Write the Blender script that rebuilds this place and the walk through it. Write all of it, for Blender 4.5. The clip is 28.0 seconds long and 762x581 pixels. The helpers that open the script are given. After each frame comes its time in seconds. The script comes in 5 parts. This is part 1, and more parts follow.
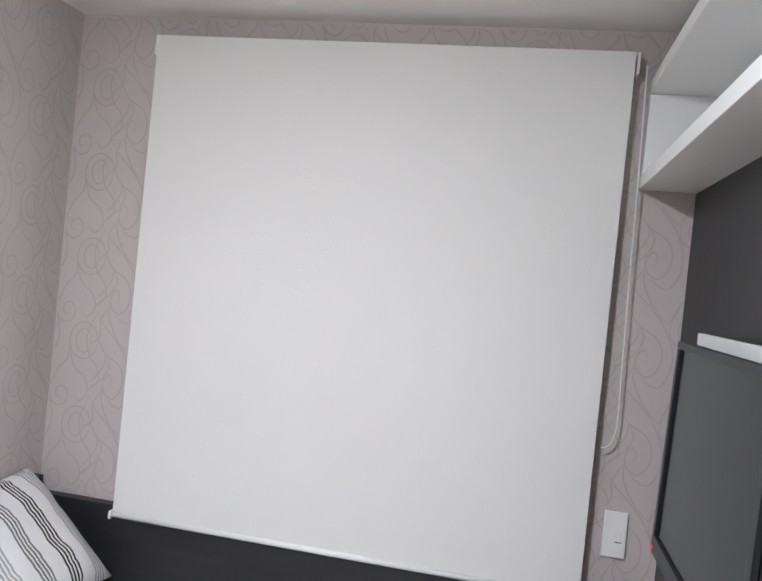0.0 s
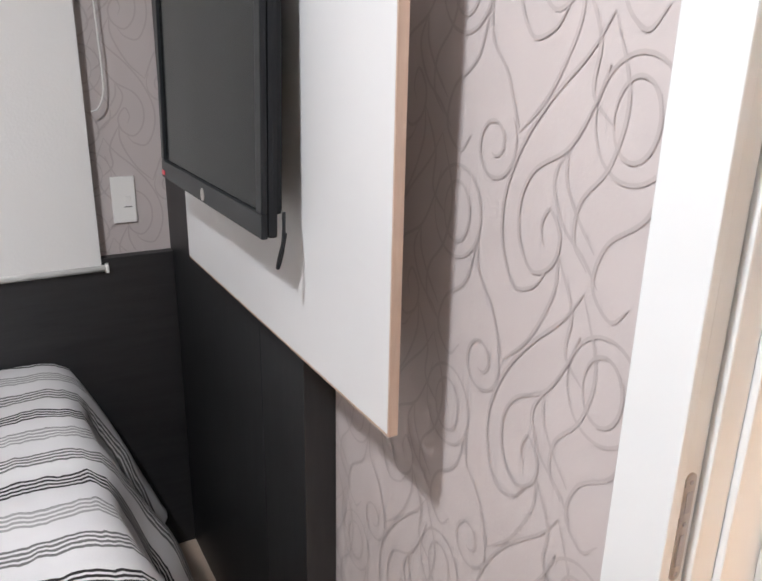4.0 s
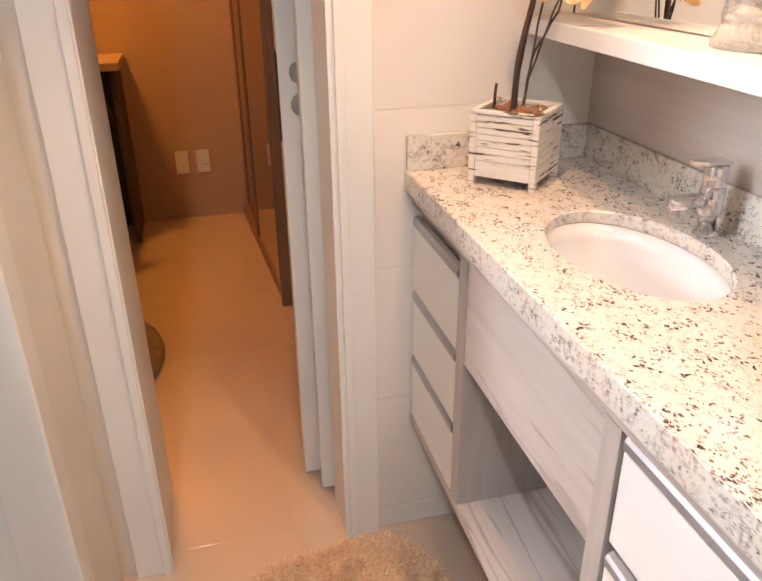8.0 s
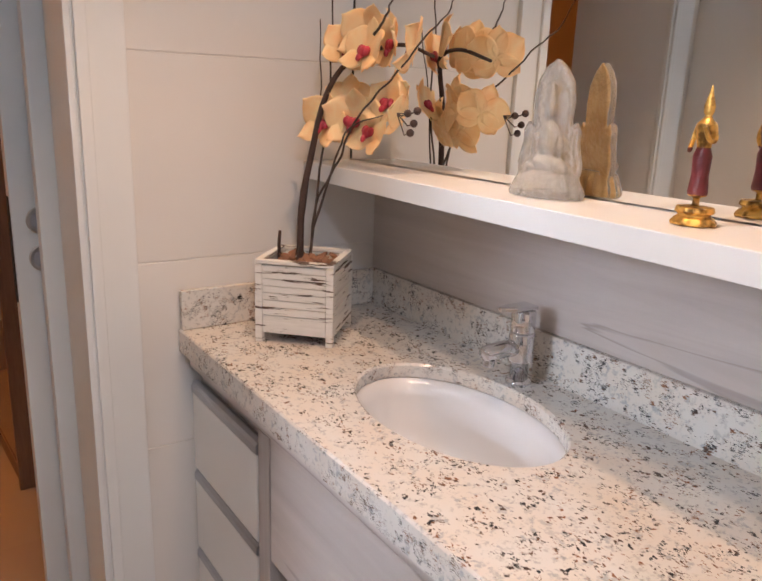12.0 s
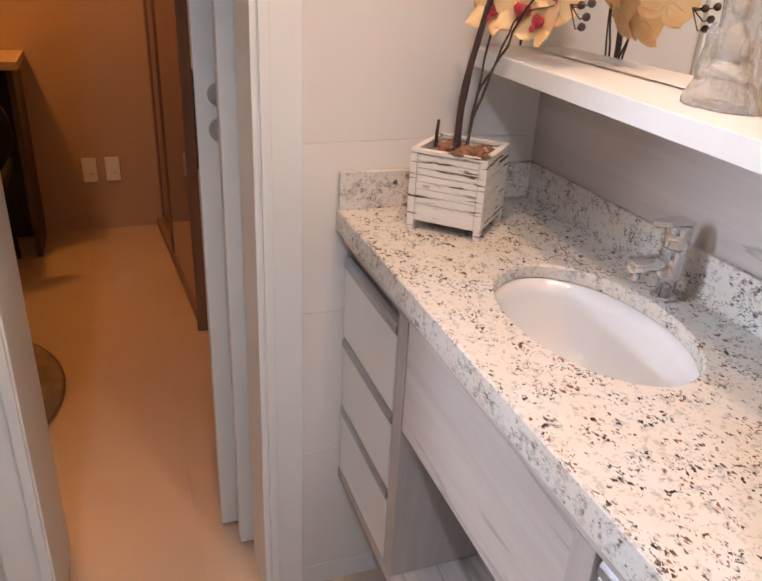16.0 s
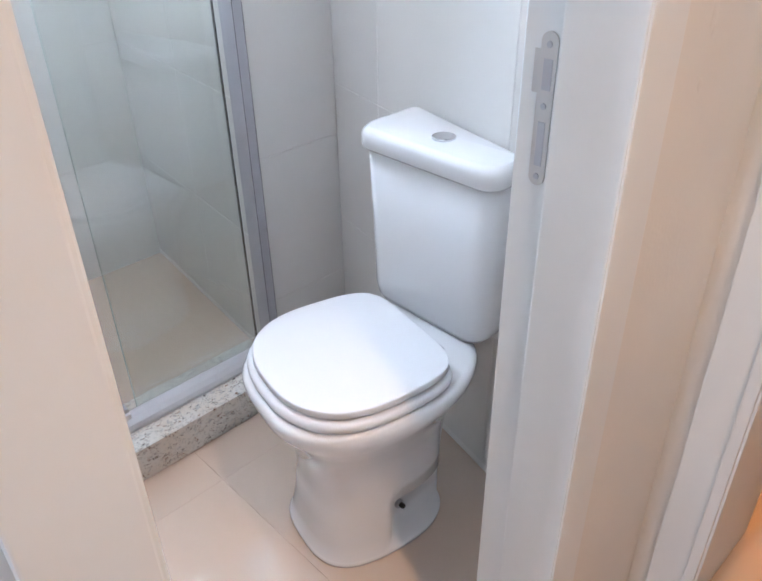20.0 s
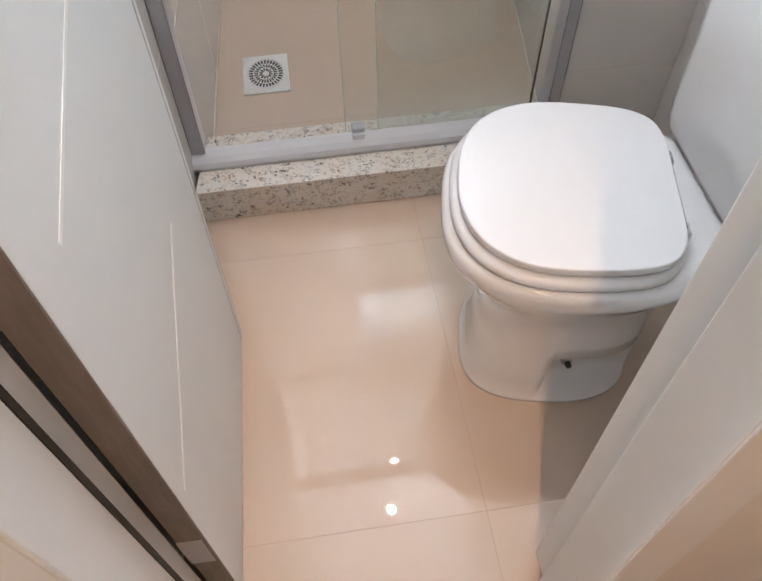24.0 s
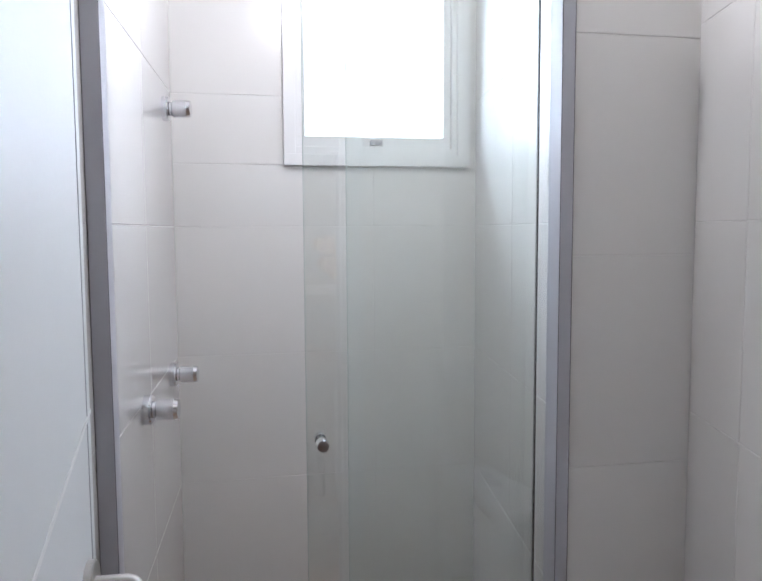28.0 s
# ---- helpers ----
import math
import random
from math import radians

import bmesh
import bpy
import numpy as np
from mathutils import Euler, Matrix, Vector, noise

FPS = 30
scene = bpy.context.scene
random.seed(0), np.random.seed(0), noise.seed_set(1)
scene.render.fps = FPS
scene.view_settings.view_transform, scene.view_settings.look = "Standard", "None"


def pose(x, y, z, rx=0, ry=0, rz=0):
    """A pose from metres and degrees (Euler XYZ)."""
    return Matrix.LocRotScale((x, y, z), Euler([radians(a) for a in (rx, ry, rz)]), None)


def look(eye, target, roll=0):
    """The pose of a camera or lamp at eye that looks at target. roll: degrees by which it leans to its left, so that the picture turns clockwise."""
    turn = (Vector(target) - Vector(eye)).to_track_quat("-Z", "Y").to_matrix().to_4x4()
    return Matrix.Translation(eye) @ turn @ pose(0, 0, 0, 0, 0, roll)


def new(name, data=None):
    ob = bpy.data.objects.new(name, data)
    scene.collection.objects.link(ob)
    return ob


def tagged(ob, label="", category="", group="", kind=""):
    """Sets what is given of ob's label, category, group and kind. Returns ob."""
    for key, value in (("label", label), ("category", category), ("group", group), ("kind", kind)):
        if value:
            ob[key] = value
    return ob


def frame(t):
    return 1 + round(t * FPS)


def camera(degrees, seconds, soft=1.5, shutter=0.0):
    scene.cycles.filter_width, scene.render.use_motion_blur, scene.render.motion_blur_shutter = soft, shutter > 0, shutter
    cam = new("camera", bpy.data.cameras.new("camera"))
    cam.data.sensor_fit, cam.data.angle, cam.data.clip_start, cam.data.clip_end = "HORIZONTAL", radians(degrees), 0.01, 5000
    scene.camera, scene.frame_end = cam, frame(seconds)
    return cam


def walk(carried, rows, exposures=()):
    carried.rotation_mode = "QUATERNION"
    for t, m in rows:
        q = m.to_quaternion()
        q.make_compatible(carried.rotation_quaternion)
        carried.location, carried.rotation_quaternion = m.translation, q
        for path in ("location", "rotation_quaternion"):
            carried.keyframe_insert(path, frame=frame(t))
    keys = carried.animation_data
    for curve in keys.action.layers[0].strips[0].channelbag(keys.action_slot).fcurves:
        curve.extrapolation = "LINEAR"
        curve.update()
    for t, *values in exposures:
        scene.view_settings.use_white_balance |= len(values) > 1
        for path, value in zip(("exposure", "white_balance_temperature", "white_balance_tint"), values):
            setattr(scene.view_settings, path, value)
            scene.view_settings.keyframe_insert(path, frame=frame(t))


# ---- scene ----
cam = camera(56.10, 28.0, soft=1.8)
PATH = [
    (0, (-0.459, 0.084, 1.631), (-0.847, 2.046, 1.602), 5.8),
    (0.5, (-0.486, 0.085, 1.595), (-0.757, 2.066, 1.56), 4.3),
    (1, (-0.536, 0.099, 1.551), (-0.719, 2.075, 1.306), 4.1),
    (1.5, (-0.555, 0.11, 1.511), (-0.639, 2.076, 1.151), 1.6),
    (2, (-0.562, 0.11, 1.487), (-0.539, 2.05, 1.0), 0.5),
    (2.5, (-0.55, 0.112, 1.476), (-0.428, 2.033, 0.934), -0.3),
    (3, (-0.533, 0.119, 1.448), (-0.208, 2.008, 0.876), -0.4),
    (3.5, (-0.512, 0.105, 1.424), (0.123, 1.905, 0.825), 0.6),
    (4, (-0.485, 0.116, 1.414), (0.456, 1.763, 0.779), 1.1),
    (4.5, (-0.417, 0.127, 1.404), (0.788, 1.591, 0.769), 0.5),
    (6.5, (-0.287, 0.02, 1.358), (1.52, 0.367, 0.575), -1.8),
    (7, (-0.234, 0.041, 1.346), (1.577, 0.134, 0.501), -2.3),
    (7.5, (-0.226, 0.08, 1.339), (1.57, -0.112, 0.481), -1.1),
    (8, (-0.214, 0.113, 1.321), (1.531, -0.327, 0.448), -0.6),
    (8.5, (-0.199, 0.127, 1.294), (1.455, -0.499, 0.361), -0.2),
    (9, (-0.182, 0.127, 1.275), (1.389, -0.636, 0.3), -0.1),
    (9.5, (-0.136, 0.113, 1.267), (1.352, -0.735, 0.233), 1.0),
    (10, (-0.079, 0.106, 1.25), (1.343, -0.75, 0.134), 2.5),
    (10.5, (-0.069, 0.105, 1.252), (1.345, -0.784, 0.152), 2.6),
    (11, (-0.058, 0.093, 1.264), (1.431, -0.877, 0.347), 2.6),
    (11.5, (-0.045, 0.092, 1.285), (1.501, -0.944, 0.551), 2.4),
    (12, (-0.033, 0.099, 1.306), (1.56, -0.994, 0.789), 2.0),
    (12.5, (-0.038, 0.104, 1.334), (1.574, -1.033, 1.003), 1.4),
    (14.5, (-0.062, 0.1, 1.329), (1.583, -1.028, 1.181), 0.4),
    (15, (-0.056, 0.093, 1.309), (1.588, -0.969, 0.901), 2.0),
    (15.5, (-0.065, 0.089, 1.314), (1.578, -0.809, 0.613), 3.4),
    (16, (-0.059, 0.089, 1.344), (1.621, -0.565, 0.479), 3.0),
    (16.5, (-0.052, 0.092, 1.345), (1.687, -0.323, 0.449), 1.8),
    (17, (-0.031, 0.095, 1.335), (1.744, -0.049, 0.424), 0.0),
    (17.5, (0.014, 0.095, 1.307), (1.795, 0.192, 0.401), -1.0),
    (18, (0.031, 0.114, 1.253), (1.736, 0.603, 0.329), -2.2),
    (18.5, (0.028, 0.096, 1.226), (1.574, 0.949, 0.286), -0.4),
    (19, (0.045, 0.095, 1.238), (1.522, 1.0, 0.239), 1.3),
    (19.5, (0.091, 0.101, 1.242), (1.424, 1.18, 0.212), -0.3),
    (20, (0.167, 0.103, 1.245), (1.333, 1.324, 0.173), -1.1),
    (20.5, (0.239, 0.125, 1.25), (1.236, 1.449, 0.13), -2.3),
    (22.5, (0.471, 0.263, 1.221), (0.859, 1.76, -0.047), -4.7),
    (23, (0.478, 0.273, 1.209), (0.78, 1.68, -0.18), -2.2),
    (23.5, (0.481, 0.246, 1.198), (0.705, 1.506, -0.339), -1.0),
    (24, (0.479, 0.223, 1.201), (0.63, 1.38, -0.424), -1.2),
    (24.5, (0.488, 0.221, 1.211), (0.627, 1.435, -0.373), -2.1),
    (25, (0.496, 0.242, 1.234), (0.654, 1.63, -0.198), -2.4),
    (25.5, (0.504, 0.262, 1.259), (0.694, 1.773, -0.038), -2.2),
    (26, (0.499, 0.26, 1.288), (0.729, 1.894, 0.158), -1.4),
    (26.5, (0.488, 0.248, 1.329), (0.761, 2.008, 0.419), -0.4),
    (27, (0.474, 0.244, 1.371), (0.808, 2.103, 0.711), -0.4),
    (27.5, (0.467, 0.236, 1.408), (0.84, 2.153, 0.973), -0.4),
    (28, (0.46, 0.231, 1.448), (0.845, 2.187, 1.28), -0.3),
]
EXPOSURES = [(0, 0.2, 6150, 9), (1, 0.2, 6150, 8), (2, 0.35, 6250, 9), (3, 0.4, 6250, 9), (4.0, 0.15, 6450, 11), (4.5, 0.0, 6550, 12), (7, -0.5, 6850, 14), (8, -0.4, 6600, 14), (9, -0.75, 5950, 12), (10, -0.9, 5850, 12), (11, -0.75, 5850, 12), (12, -1.1, 5900, 12), (14.5, -0.95, 5700, 12), (15, -1.0, 5750, 12), (16, -0.9, 5850, 13),
             (17, -0.15, 5350, 10), (18, -0.3, 5150, 7), (19, -0.6, 5050, 8), (20, -0.4, 5300, 9), (23, -0.55, 6050, 10), (24, -0.65, 6050, 10), (25, -0.6, 6050, 10), (26, -0.45, 5900, 10), (27, -0.4, 5750, 11), (27.4, -0.75, 5800, 12), (28, -1.6, 5750, 12)]
walk(cam, [(t, look(eye, target, roll)) for t, eye, target, roll in PATH], EXPOSURES)

# ---- world and lights ----
world = bpy.data.worlds.new("sky")
scene.world = world
world.use_nodes = True
wt = world.node_tree
sky = wt.nodes.new("ShaderNodeTexSky")
sky.sky_type = "NISHITA"
sky.sun_disc = False
sky.sun_elevation, sky.sun_rotation = radians(40), radians(162)
wt.nodes["Background"].inputs["Strength"].default_value = 0.15
wt.links.new(sky.outputs[0], wt.nodes["Background"].inputs["Color"])


def lamp(name, kind, energy, colour, m, size=0.1, size_y=None, spot=None):
    data = bpy.data.lights.new(name, kind)
    data.energy, data.color = energy, colour
    if kind == "AREA":
        data.size = size
        if size_y:
            data.shape, data.size_y = "RECTANGLE", size_y
    elif kind == "SUN":
        data.angle = size
    else:
        data.shadow_soft_size = size
    if spot:
        data.spot_size, data.spot_blend = radians(spot), 0.5
    ob = new(name, data)
    ob.matrix_world = m
    return ob


sun = lamp("sun", "SUN", 2.5, (1.0, 0.95, 0.88), look((3, -9, 8), (0.5, 0, 1)), size=radians(0.5))
lamp("bedroom_light", "AREA", 25.0, (0.95, 0.97, 1.0), pose(-0.98, 0.38, 2.285), size=0.10)
lamp("bedroom_light_sides", "POINT", 16.0, (0.95, 0.97, 1.0), pose(-0.98, 0.38, 2.25), size=0.05)
lamp("vanity_light", "SPOT", 68.0, (1.0, 0.58, 0.30), look((0.46, -0.345, 2.33), (0.50, -0.345, 0.92)), size=0.022, spot=82)
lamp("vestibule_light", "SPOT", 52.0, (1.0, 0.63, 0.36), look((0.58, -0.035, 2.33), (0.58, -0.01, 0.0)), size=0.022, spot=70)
lamp("toilet_light", "POINT", 20.0, (1.0, 0.92, 0.88), pose(0.715, 1.62, 2.28), size=0.02)
lamp("toilet_light", "POINT", 32.0, (1.0, 0.92, 0.88), pose(0.660, 1.385, 2.28), size=0.02)
lamp("warm_room_light", "POINT", 72.0, (1.0, 0.40, 0.075), pose(2.95, 0.80, 2.2), size=0.10)

# ---- materials ----


class Nodes:
    def __init__(self, name):
        self.mat = bpy.data.materials.new(name)
        self.mat.use_nodes = True
        self.t = self.mat.node_tree
        self.b = self.t.nodes["Principled BSDF"]
        self.pos = self.t.nodes.new("ShaderNodeTexCoord").outputs["Object"]

    def n(self, kind, **inputs):
        node = self.t.nodes.new(kind)
        for k, v in inputs.items():
            self.put(node.inputs[k.replace("_", " ")], v)
        return node

    def put(self, socket, v):
        if isinstance(v, bpy.types.NodeSocket):
            self.t.links.new(v, socket)
        else:
            socket.default_value = v

    def mapped(self, scale=(1, 1, 1), source=None):
        node = self.n("ShaderNodeMapping")
        self.put(node.inputs["Vector"], source or self.pos)
        self.put(node.inputs["Scale"], scale)
        return node.outputs[0]

    def noise(self, scale, detail=3.0, vec=None, rough=0.5, distortion=0.0):
        node = self.n("ShaderNodeTexNoise", Scale=scale, Detail=detail, Roughness=rough, Distortion=distortion)
        self.put(node.inputs["Vector"], vec or self.pos)
        return node.outputs["Fac"]

    def ramp(self, fac, *stops):
        node = self.n("ShaderNodeValToRGB")
        self.put(node.inputs["Fac"], fac)
        el = node.color_ramp.elements
        while len(el) < len(stops):
            el.new(0.5)
        for e, (p, c) in zip(el, stops):
            e.position = p
            e.color = (*c, 1) if isinstance(c, tuple) else (c, c, c, 1)
        return node.outputs["Color"]

    def mix(self, fac, a, b, mode="MIX"):
        node = self.n("ShaderNodeMix")
        node.data_type, node.blend_type = "RGBA", mode
        self.put(node.inputs[0], fac)
        for s, v in ((node.inputs[6], a), (node.inputs[7], b)):
            self.put(s, (*v, 1) if isinstance(v, tuple) else v)
        return node.outputs[2]

    def math(self, op, a, b, c=0.0):
        node = self.n("ShaderNodeMath")
        node.operation = op
        for socket, v in zip(node.inputs, (a, b, c)):
            self.put(socket, v)
        return node.outputs[0]

    def bump(self, height, strength=0.2, distance=0.002):
        node = self.n("ShaderNodeBump", Strength=strength, Distance=distance, Height=height)
        self.put(self.b.inputs["Normal"], node.outputs[0])

    def done(self, colour=None, rough=0.5, metal=0.0, **more):
        if colour is not None:
            self.put(self.b.inputs["Base Color"], (*colour, 1) if isinstance(colour, tuple) else colour)
        self.put(self.b.inputs["Roughness"], rough)
        self.put(self.b.inputs["Metallic"], metal)
        for k, v in more.items():
            self.put(self.b.inputs[k.replace("_", " ")], v)
        return self.mat


def soft_paint(name, colour, rough=0.55, vary=0.05, grain=0.15, scale=3.0, **more):
    m = Nodes(name)
    a = tuple(c * (1 - vary) for c in colour)
    b = tuple(min(1, c * (1 + vary)) for c in colour)
    c = m.ramp(m.noise(scale, 4), (0.3, a), (0.7, b)) if vary > 0.02 else colour
    if grain > 0.06:
        m.bump(m.noise(160, 2), grain, 0.001)
    r = m.ramp(m.noise(7, 2), (0.2, rough * 0.93), (0.8, min(1, rough * 1.07))) if vary > 0.02 else rough
    return m.done(c, r, **more)


def metal(name, colour, rough):
    m = Nodes(name)
    r = m.ramp(m.noise(11, 2), (0.2, rough * 0.92), (0.8, rough * 1.08))
    return m.done(colour, r, 1.0)


def grained(name, dark, light, stretch, rough=0.45, vein=None, scale=9.0, bump=0.15, **more):
    m = Nodes(name)
    v = m.mapped(stretch)
    g = m.noise(scale, 6, v, 0.62, 0.6)
    c = m.ramp(g, (0.30, dark), (0.70, light))
    if vein:
        k = m.noise(scale * 0.33, 3, v, 0.5, 1.4)
        line = m.ramp(k, (0.555, 0.0), (0.572, 0.75), (0.61, 0.0))
        c = m.mix(line, c, vein)
    m.bump(g, bump, 0.001)
    return m.done(c, rough, **more)


def granite(name, base, warm):
    """Pale stone with clustered dark and rust flecks at two sizes."""
    m = Nodes(name)
    c = m.ramp(m.noise(14, 5), (0.35, base), (0.65, warm))
    c = m.mix(m.ramp(m.noise(120, 3, None, 0.6), (0.54, 0.0), (0.66, 0.7)), c, tuple(x * 0.66 for x in base))
    c = m.mix(m.ramp(m.noise(60, 4, None, 0.7), (0.58, 0.0), (0.66, 0.55)), c, (0.34, 0.36, 0.38))
    w = m.n("ShaderNodeTexNoise", Scale=60.0, Detail=3.0)
    warped = m.mix(0.022, m.pos, w.outputs["Color"])
    for size, inner, lo, seed in ((62.0, 0.23, 0.575, 7.0), (104.0, 0.26, 0.505, 0.0), (190.0, 0.31, 0.52, 3.0)):
        spot = m.n("ShaderNodeTexVoronoi", Scale=size, Randomness=1.0)
        m.put(spot.inputs["Vector"], warped)
        near = m.ramp(spot.outputs["Distance"], (inner, 1.0), (inner + 0.10, 0.0))
        shift = m.n("ShaderNodeMapping")
        m.put(shift.inputs["Vector"], m.pos)
        shift.inputs["Location"].default_value = (seed, seed, seed)
        pick = m.ramp(m.noise(34, 3, shift.outputs[0], 0.7), (lo, 0.0), (lo + 0.05, 1.0))
        mask = m.mix(1.0, near, pick, "MULTIPLY")
        tone = m.ramp(m.noise(48, 1, shift.outputs[0]), (0.44, (0.030, 0.033, 0.038)), (0.54, (0.115, 0.072, 0.052)), (0.64, (0.25, 0.125, 0.07)))
        c = m.mix(mask, c, tone)
    return m.done(c, 0.16, 0.0, Specular_IOR_Level=0.5)


RAIL = soft_paint("satin_rail", (0.56, 0.56, 0.58), 0.38, 0.03, 0.05)
WALLPAPER = soft_paint("wallpaper", (0.51, 0.462, 0.452), 0.6, 0.05, 0.25)
PATTERN = soft_paint("wallpaper_line", (0.43, 0.385, 0.376), 0.4, 0.08, 0.1)
CEILING = soft_paint("ceiling_paint", (0.80, 0.79, 0.77), 0.8, 0.02)
PLASTER = soft_paint("plaster_paint", (0.74, 0.72, 0.68), 0.6, 0.04, 0.4)
WHITE = soft_paint("white_lacquer", (0.78, 0.78, 0.77), 0.32, 0.02, 0.04)
PANELWHITE = soft_paint("white_panel_laminate", (0.64, 0.645, 0.645), 0.34, 0.03, 0.06)
DOORWHITE = soft_paint("white_door_laminate", (0.74, 0.76, 0.76), 0.38, 0.03, 0.1)
PLATE = soft_paint("white_plastic", (0.78, 0.78, 0.76), 0.35, 0.02, 0.02)
BLINDCLOTH = soft_paint("blind_cloth", (0.73, 0.725, 0.71), 0.85, 0.02, 0.5)
DARK = grained("dark_oak_laminate", (0.012, 0.012, 0.014), (0.021, 0.021, 0.023), (1.2, 9, 9), 0.42, None, 5.0)
DARKV = grained("dark_oak_laminate_upright", (0.011, 0.011, 0.012), (0.020, 0.020, 0.021), (9, 9, 1.0), 0.45, None, 5.0)
EDGE = grained("panel_edge", (0.42, 0.30, 0.23), (0.52, 0.38, 0.30), (9, 9, 1), 0.5)
ASH = grained("grey_ash_laminate", (0.43, 0.385, 0.36), (0.53, 0.485, 0.46), (0.55, 7, 7), 0.42, (0.27, 0.23, 0.21), 4.0)
ASHV = grained("grey_ash_laminate_upright", (0.36, 0.32, 0.295), (0.46, 0.42, 0.395), (9, 9, 0.7), 0.42, None, 4.0)
BROWN = grained("brown_wood", (0.20, 0.115, 0.075), (0.29, 0.175, 0.115), (9, 9, 1), 0.45)
TANWALL = soft_paint("tan_wall_paint", (0.50, 0.36, 0.25), 0.65, 0.03, 0.2)
DARKDESK = grained("dark_desk_wood", (0.04, 0.03, 0.026), (0.075, 0.055, 0.045), (9, 9, 1), 0.5)
BLACK = soft_paint("black_plastic", (0.012, 0.013, 0.015), 0.35, 0.05, 0.05, Specular_IOR_Level=0.2)
HANDLE = metal("anodised_profile", (0.50, 0.52, 0.56), 0.5)
DOOREDGE = grained("brown_door_edge", (0.14, 0.115, 0.10), (0.20, 0.165, 0.145), (9, 9, 1), 0.6)
BLACKCLOTH = soft_paint("black_cloth", (0.020, 0.018, 0.018), 0.9, 0.15, 0.5)
SCREEN = soft_paint("screen_glass", (0.014, 0.016, 0.016), 0.16, 0.03, 0.0, 2.0, Specular_IOR_Level=0.08)
RED = soft_paint("red_mark", (0.70, 0.05, 0.07), 0.3)
CHROME = metal("chrome", (0.72, 0.73, 0.76), 0.10)
STEEL = metal("brushed_steel", (0.56, 0.54, 0.52), 0.30)
ALU = metal("satin_aluminium", (0.78, 0.78, 0.80), 0.42)
ALUDARK = soft_paint("grey_aluminium", (0.40, 0.40, 0.43), 0.4, 0.03, 0.05)
SEAL = soft_paint("dark_rubber", (0.03, 0.027, 0.025), 0.7)
GRANITE = granite("speckled_granite", (0.65, 0.64, 0.61), (0.66, 0.60, 0.53))
CERAMIC = soft_paint("white_ceramic", (0.74, 0.74, 0.75), 0.08, 0.01, 0.0, 2.0, Coat_Weight=0.6, Coat_Roughness=0.04)
SEATPLASTIC = soft_paint("white_seat_plastic", (0.70, 0.70, 0.715), 0.28, 0.01, 0.02)
RUG = soft_paint("grey_rug_pile", (0.19, 0.145, 0.12), 0.95, 0.25, 0.9, 14)
BROWNSTEM = soft_paint("dark_stem", (0.055, 0.030, 0.024), 0.7, 0.3, 0.5, 30)
TWIG = soft_paint("thin_twig", (0.06, 0.040, 0.030), 0.7, 0.3, 0.3, 30)
CHIPS = soft_paint("bark_chips", (0.22, 0.11, 0.065), 0.85, 0.4, 0.6, 25)
GROUT = soft_paint("pale_grout", (0.69, 0.675, 0.655), 0.85, 0.05, 0.3)
JOINT = soft_paint("beige_floor_joint", (0.56, 0.445, 0.355), 0.85, 0.1, 0.3)
GROOVE = soft_paint("bright_groove", (0.86, 0.87, 0.86), 0.4, 0.01)
PANEEDGE = soft_paint("pane_edge_green", (0.55, 0.64, 0.60), 0.2, 0.03, 0.0)
LAMPGLASS = Nodes("lamp_diffuser").done((0.9, 0.88, 0.82), 0.4)


def tile_material(name, colour, rough, wave=0.06, coat=0.3):
    m = Nodes(name)
    info = m.n("ShaderNodeObjectInfo")
    tint = m.ramp(info.outputs["Random"], (0.0, tuple(c * 0.965 for c in colour)), (1.0, tuple(min(1, c * 1.02) for c in colour)))
    c = m.mix(0.25, tint, m.ramp(m.noise(5, 4), (0.3, tuple(c * 0.93 for c in colour)), (0.7, colour)))
    m.bump(m.noise(9, 2), wave, 0.002)
    return m.done(c, rough, 0.0, Coat_Weight=coat, Coat_Roughness=rough * 0.6)


TILE = tile_material("white_wall_tile", (0.74, 0.725, 0.70), 0.20)
FLOORTILE = tile_material("beige_porcelain_tile", (0.57, 0.455, 0.362), 0.010, 0.004, 1.0)


def petals():
    m = Nodes("peach_petal")
    c = m.ramp(m.noise(18, 3), (0.30, (0.91, 0.49, 0.19)), (0.52, (0.94, 0.68, 0.36)), (0.72, (0.91, 0.48, 0.21)))
    return m.done(c, 0.55, Subsurface_Weight=0.1)


PETAL = petals()
LIP = soft_paint("crimson_lip", (0.42, 0.03, 0.05), 0.5, 0.3, 0.1, 40)


def crystal():
    m = Nodes("gilded_crystal")
    c = m.ramp(m.noise(45, 5), (0.34, (0.86, 0.80, 0.66)), (0.48, (0.93, 0.92, 0.88)), (0.7, (0.95, 0.96, 0.96)))
    m.bump(m.noise(170, 3), 0.9, 0.004)
    sep = m.n("ShaderNodeSeparateXYZ")
    m.put(sep.inputs[0], m.n("ShaderNodeNewGeometry").outputs["Normal"])
    back = m.ramp(m.math("MULTIPLY", sep.outputs[1], -1.0), (0.35, 0.0), (0.55, 1.0))
    c = m.mix(back, c, m.ramp(m.noise(30, 3), (0.3, (0.42, 0.25, 0.09)), (0.7, (0.60, 0.41, 0.19))))
    clear = m.math("SUBTRACT", 0.78, m.math("MULTIPLY", back, 0.78))
    return m.done(c, m.math("MULTIPLY_ADD", back, 0.35, 0.05), Transmission_Weight=clear, IOR=1.45)


CRYSTAL = crystal()


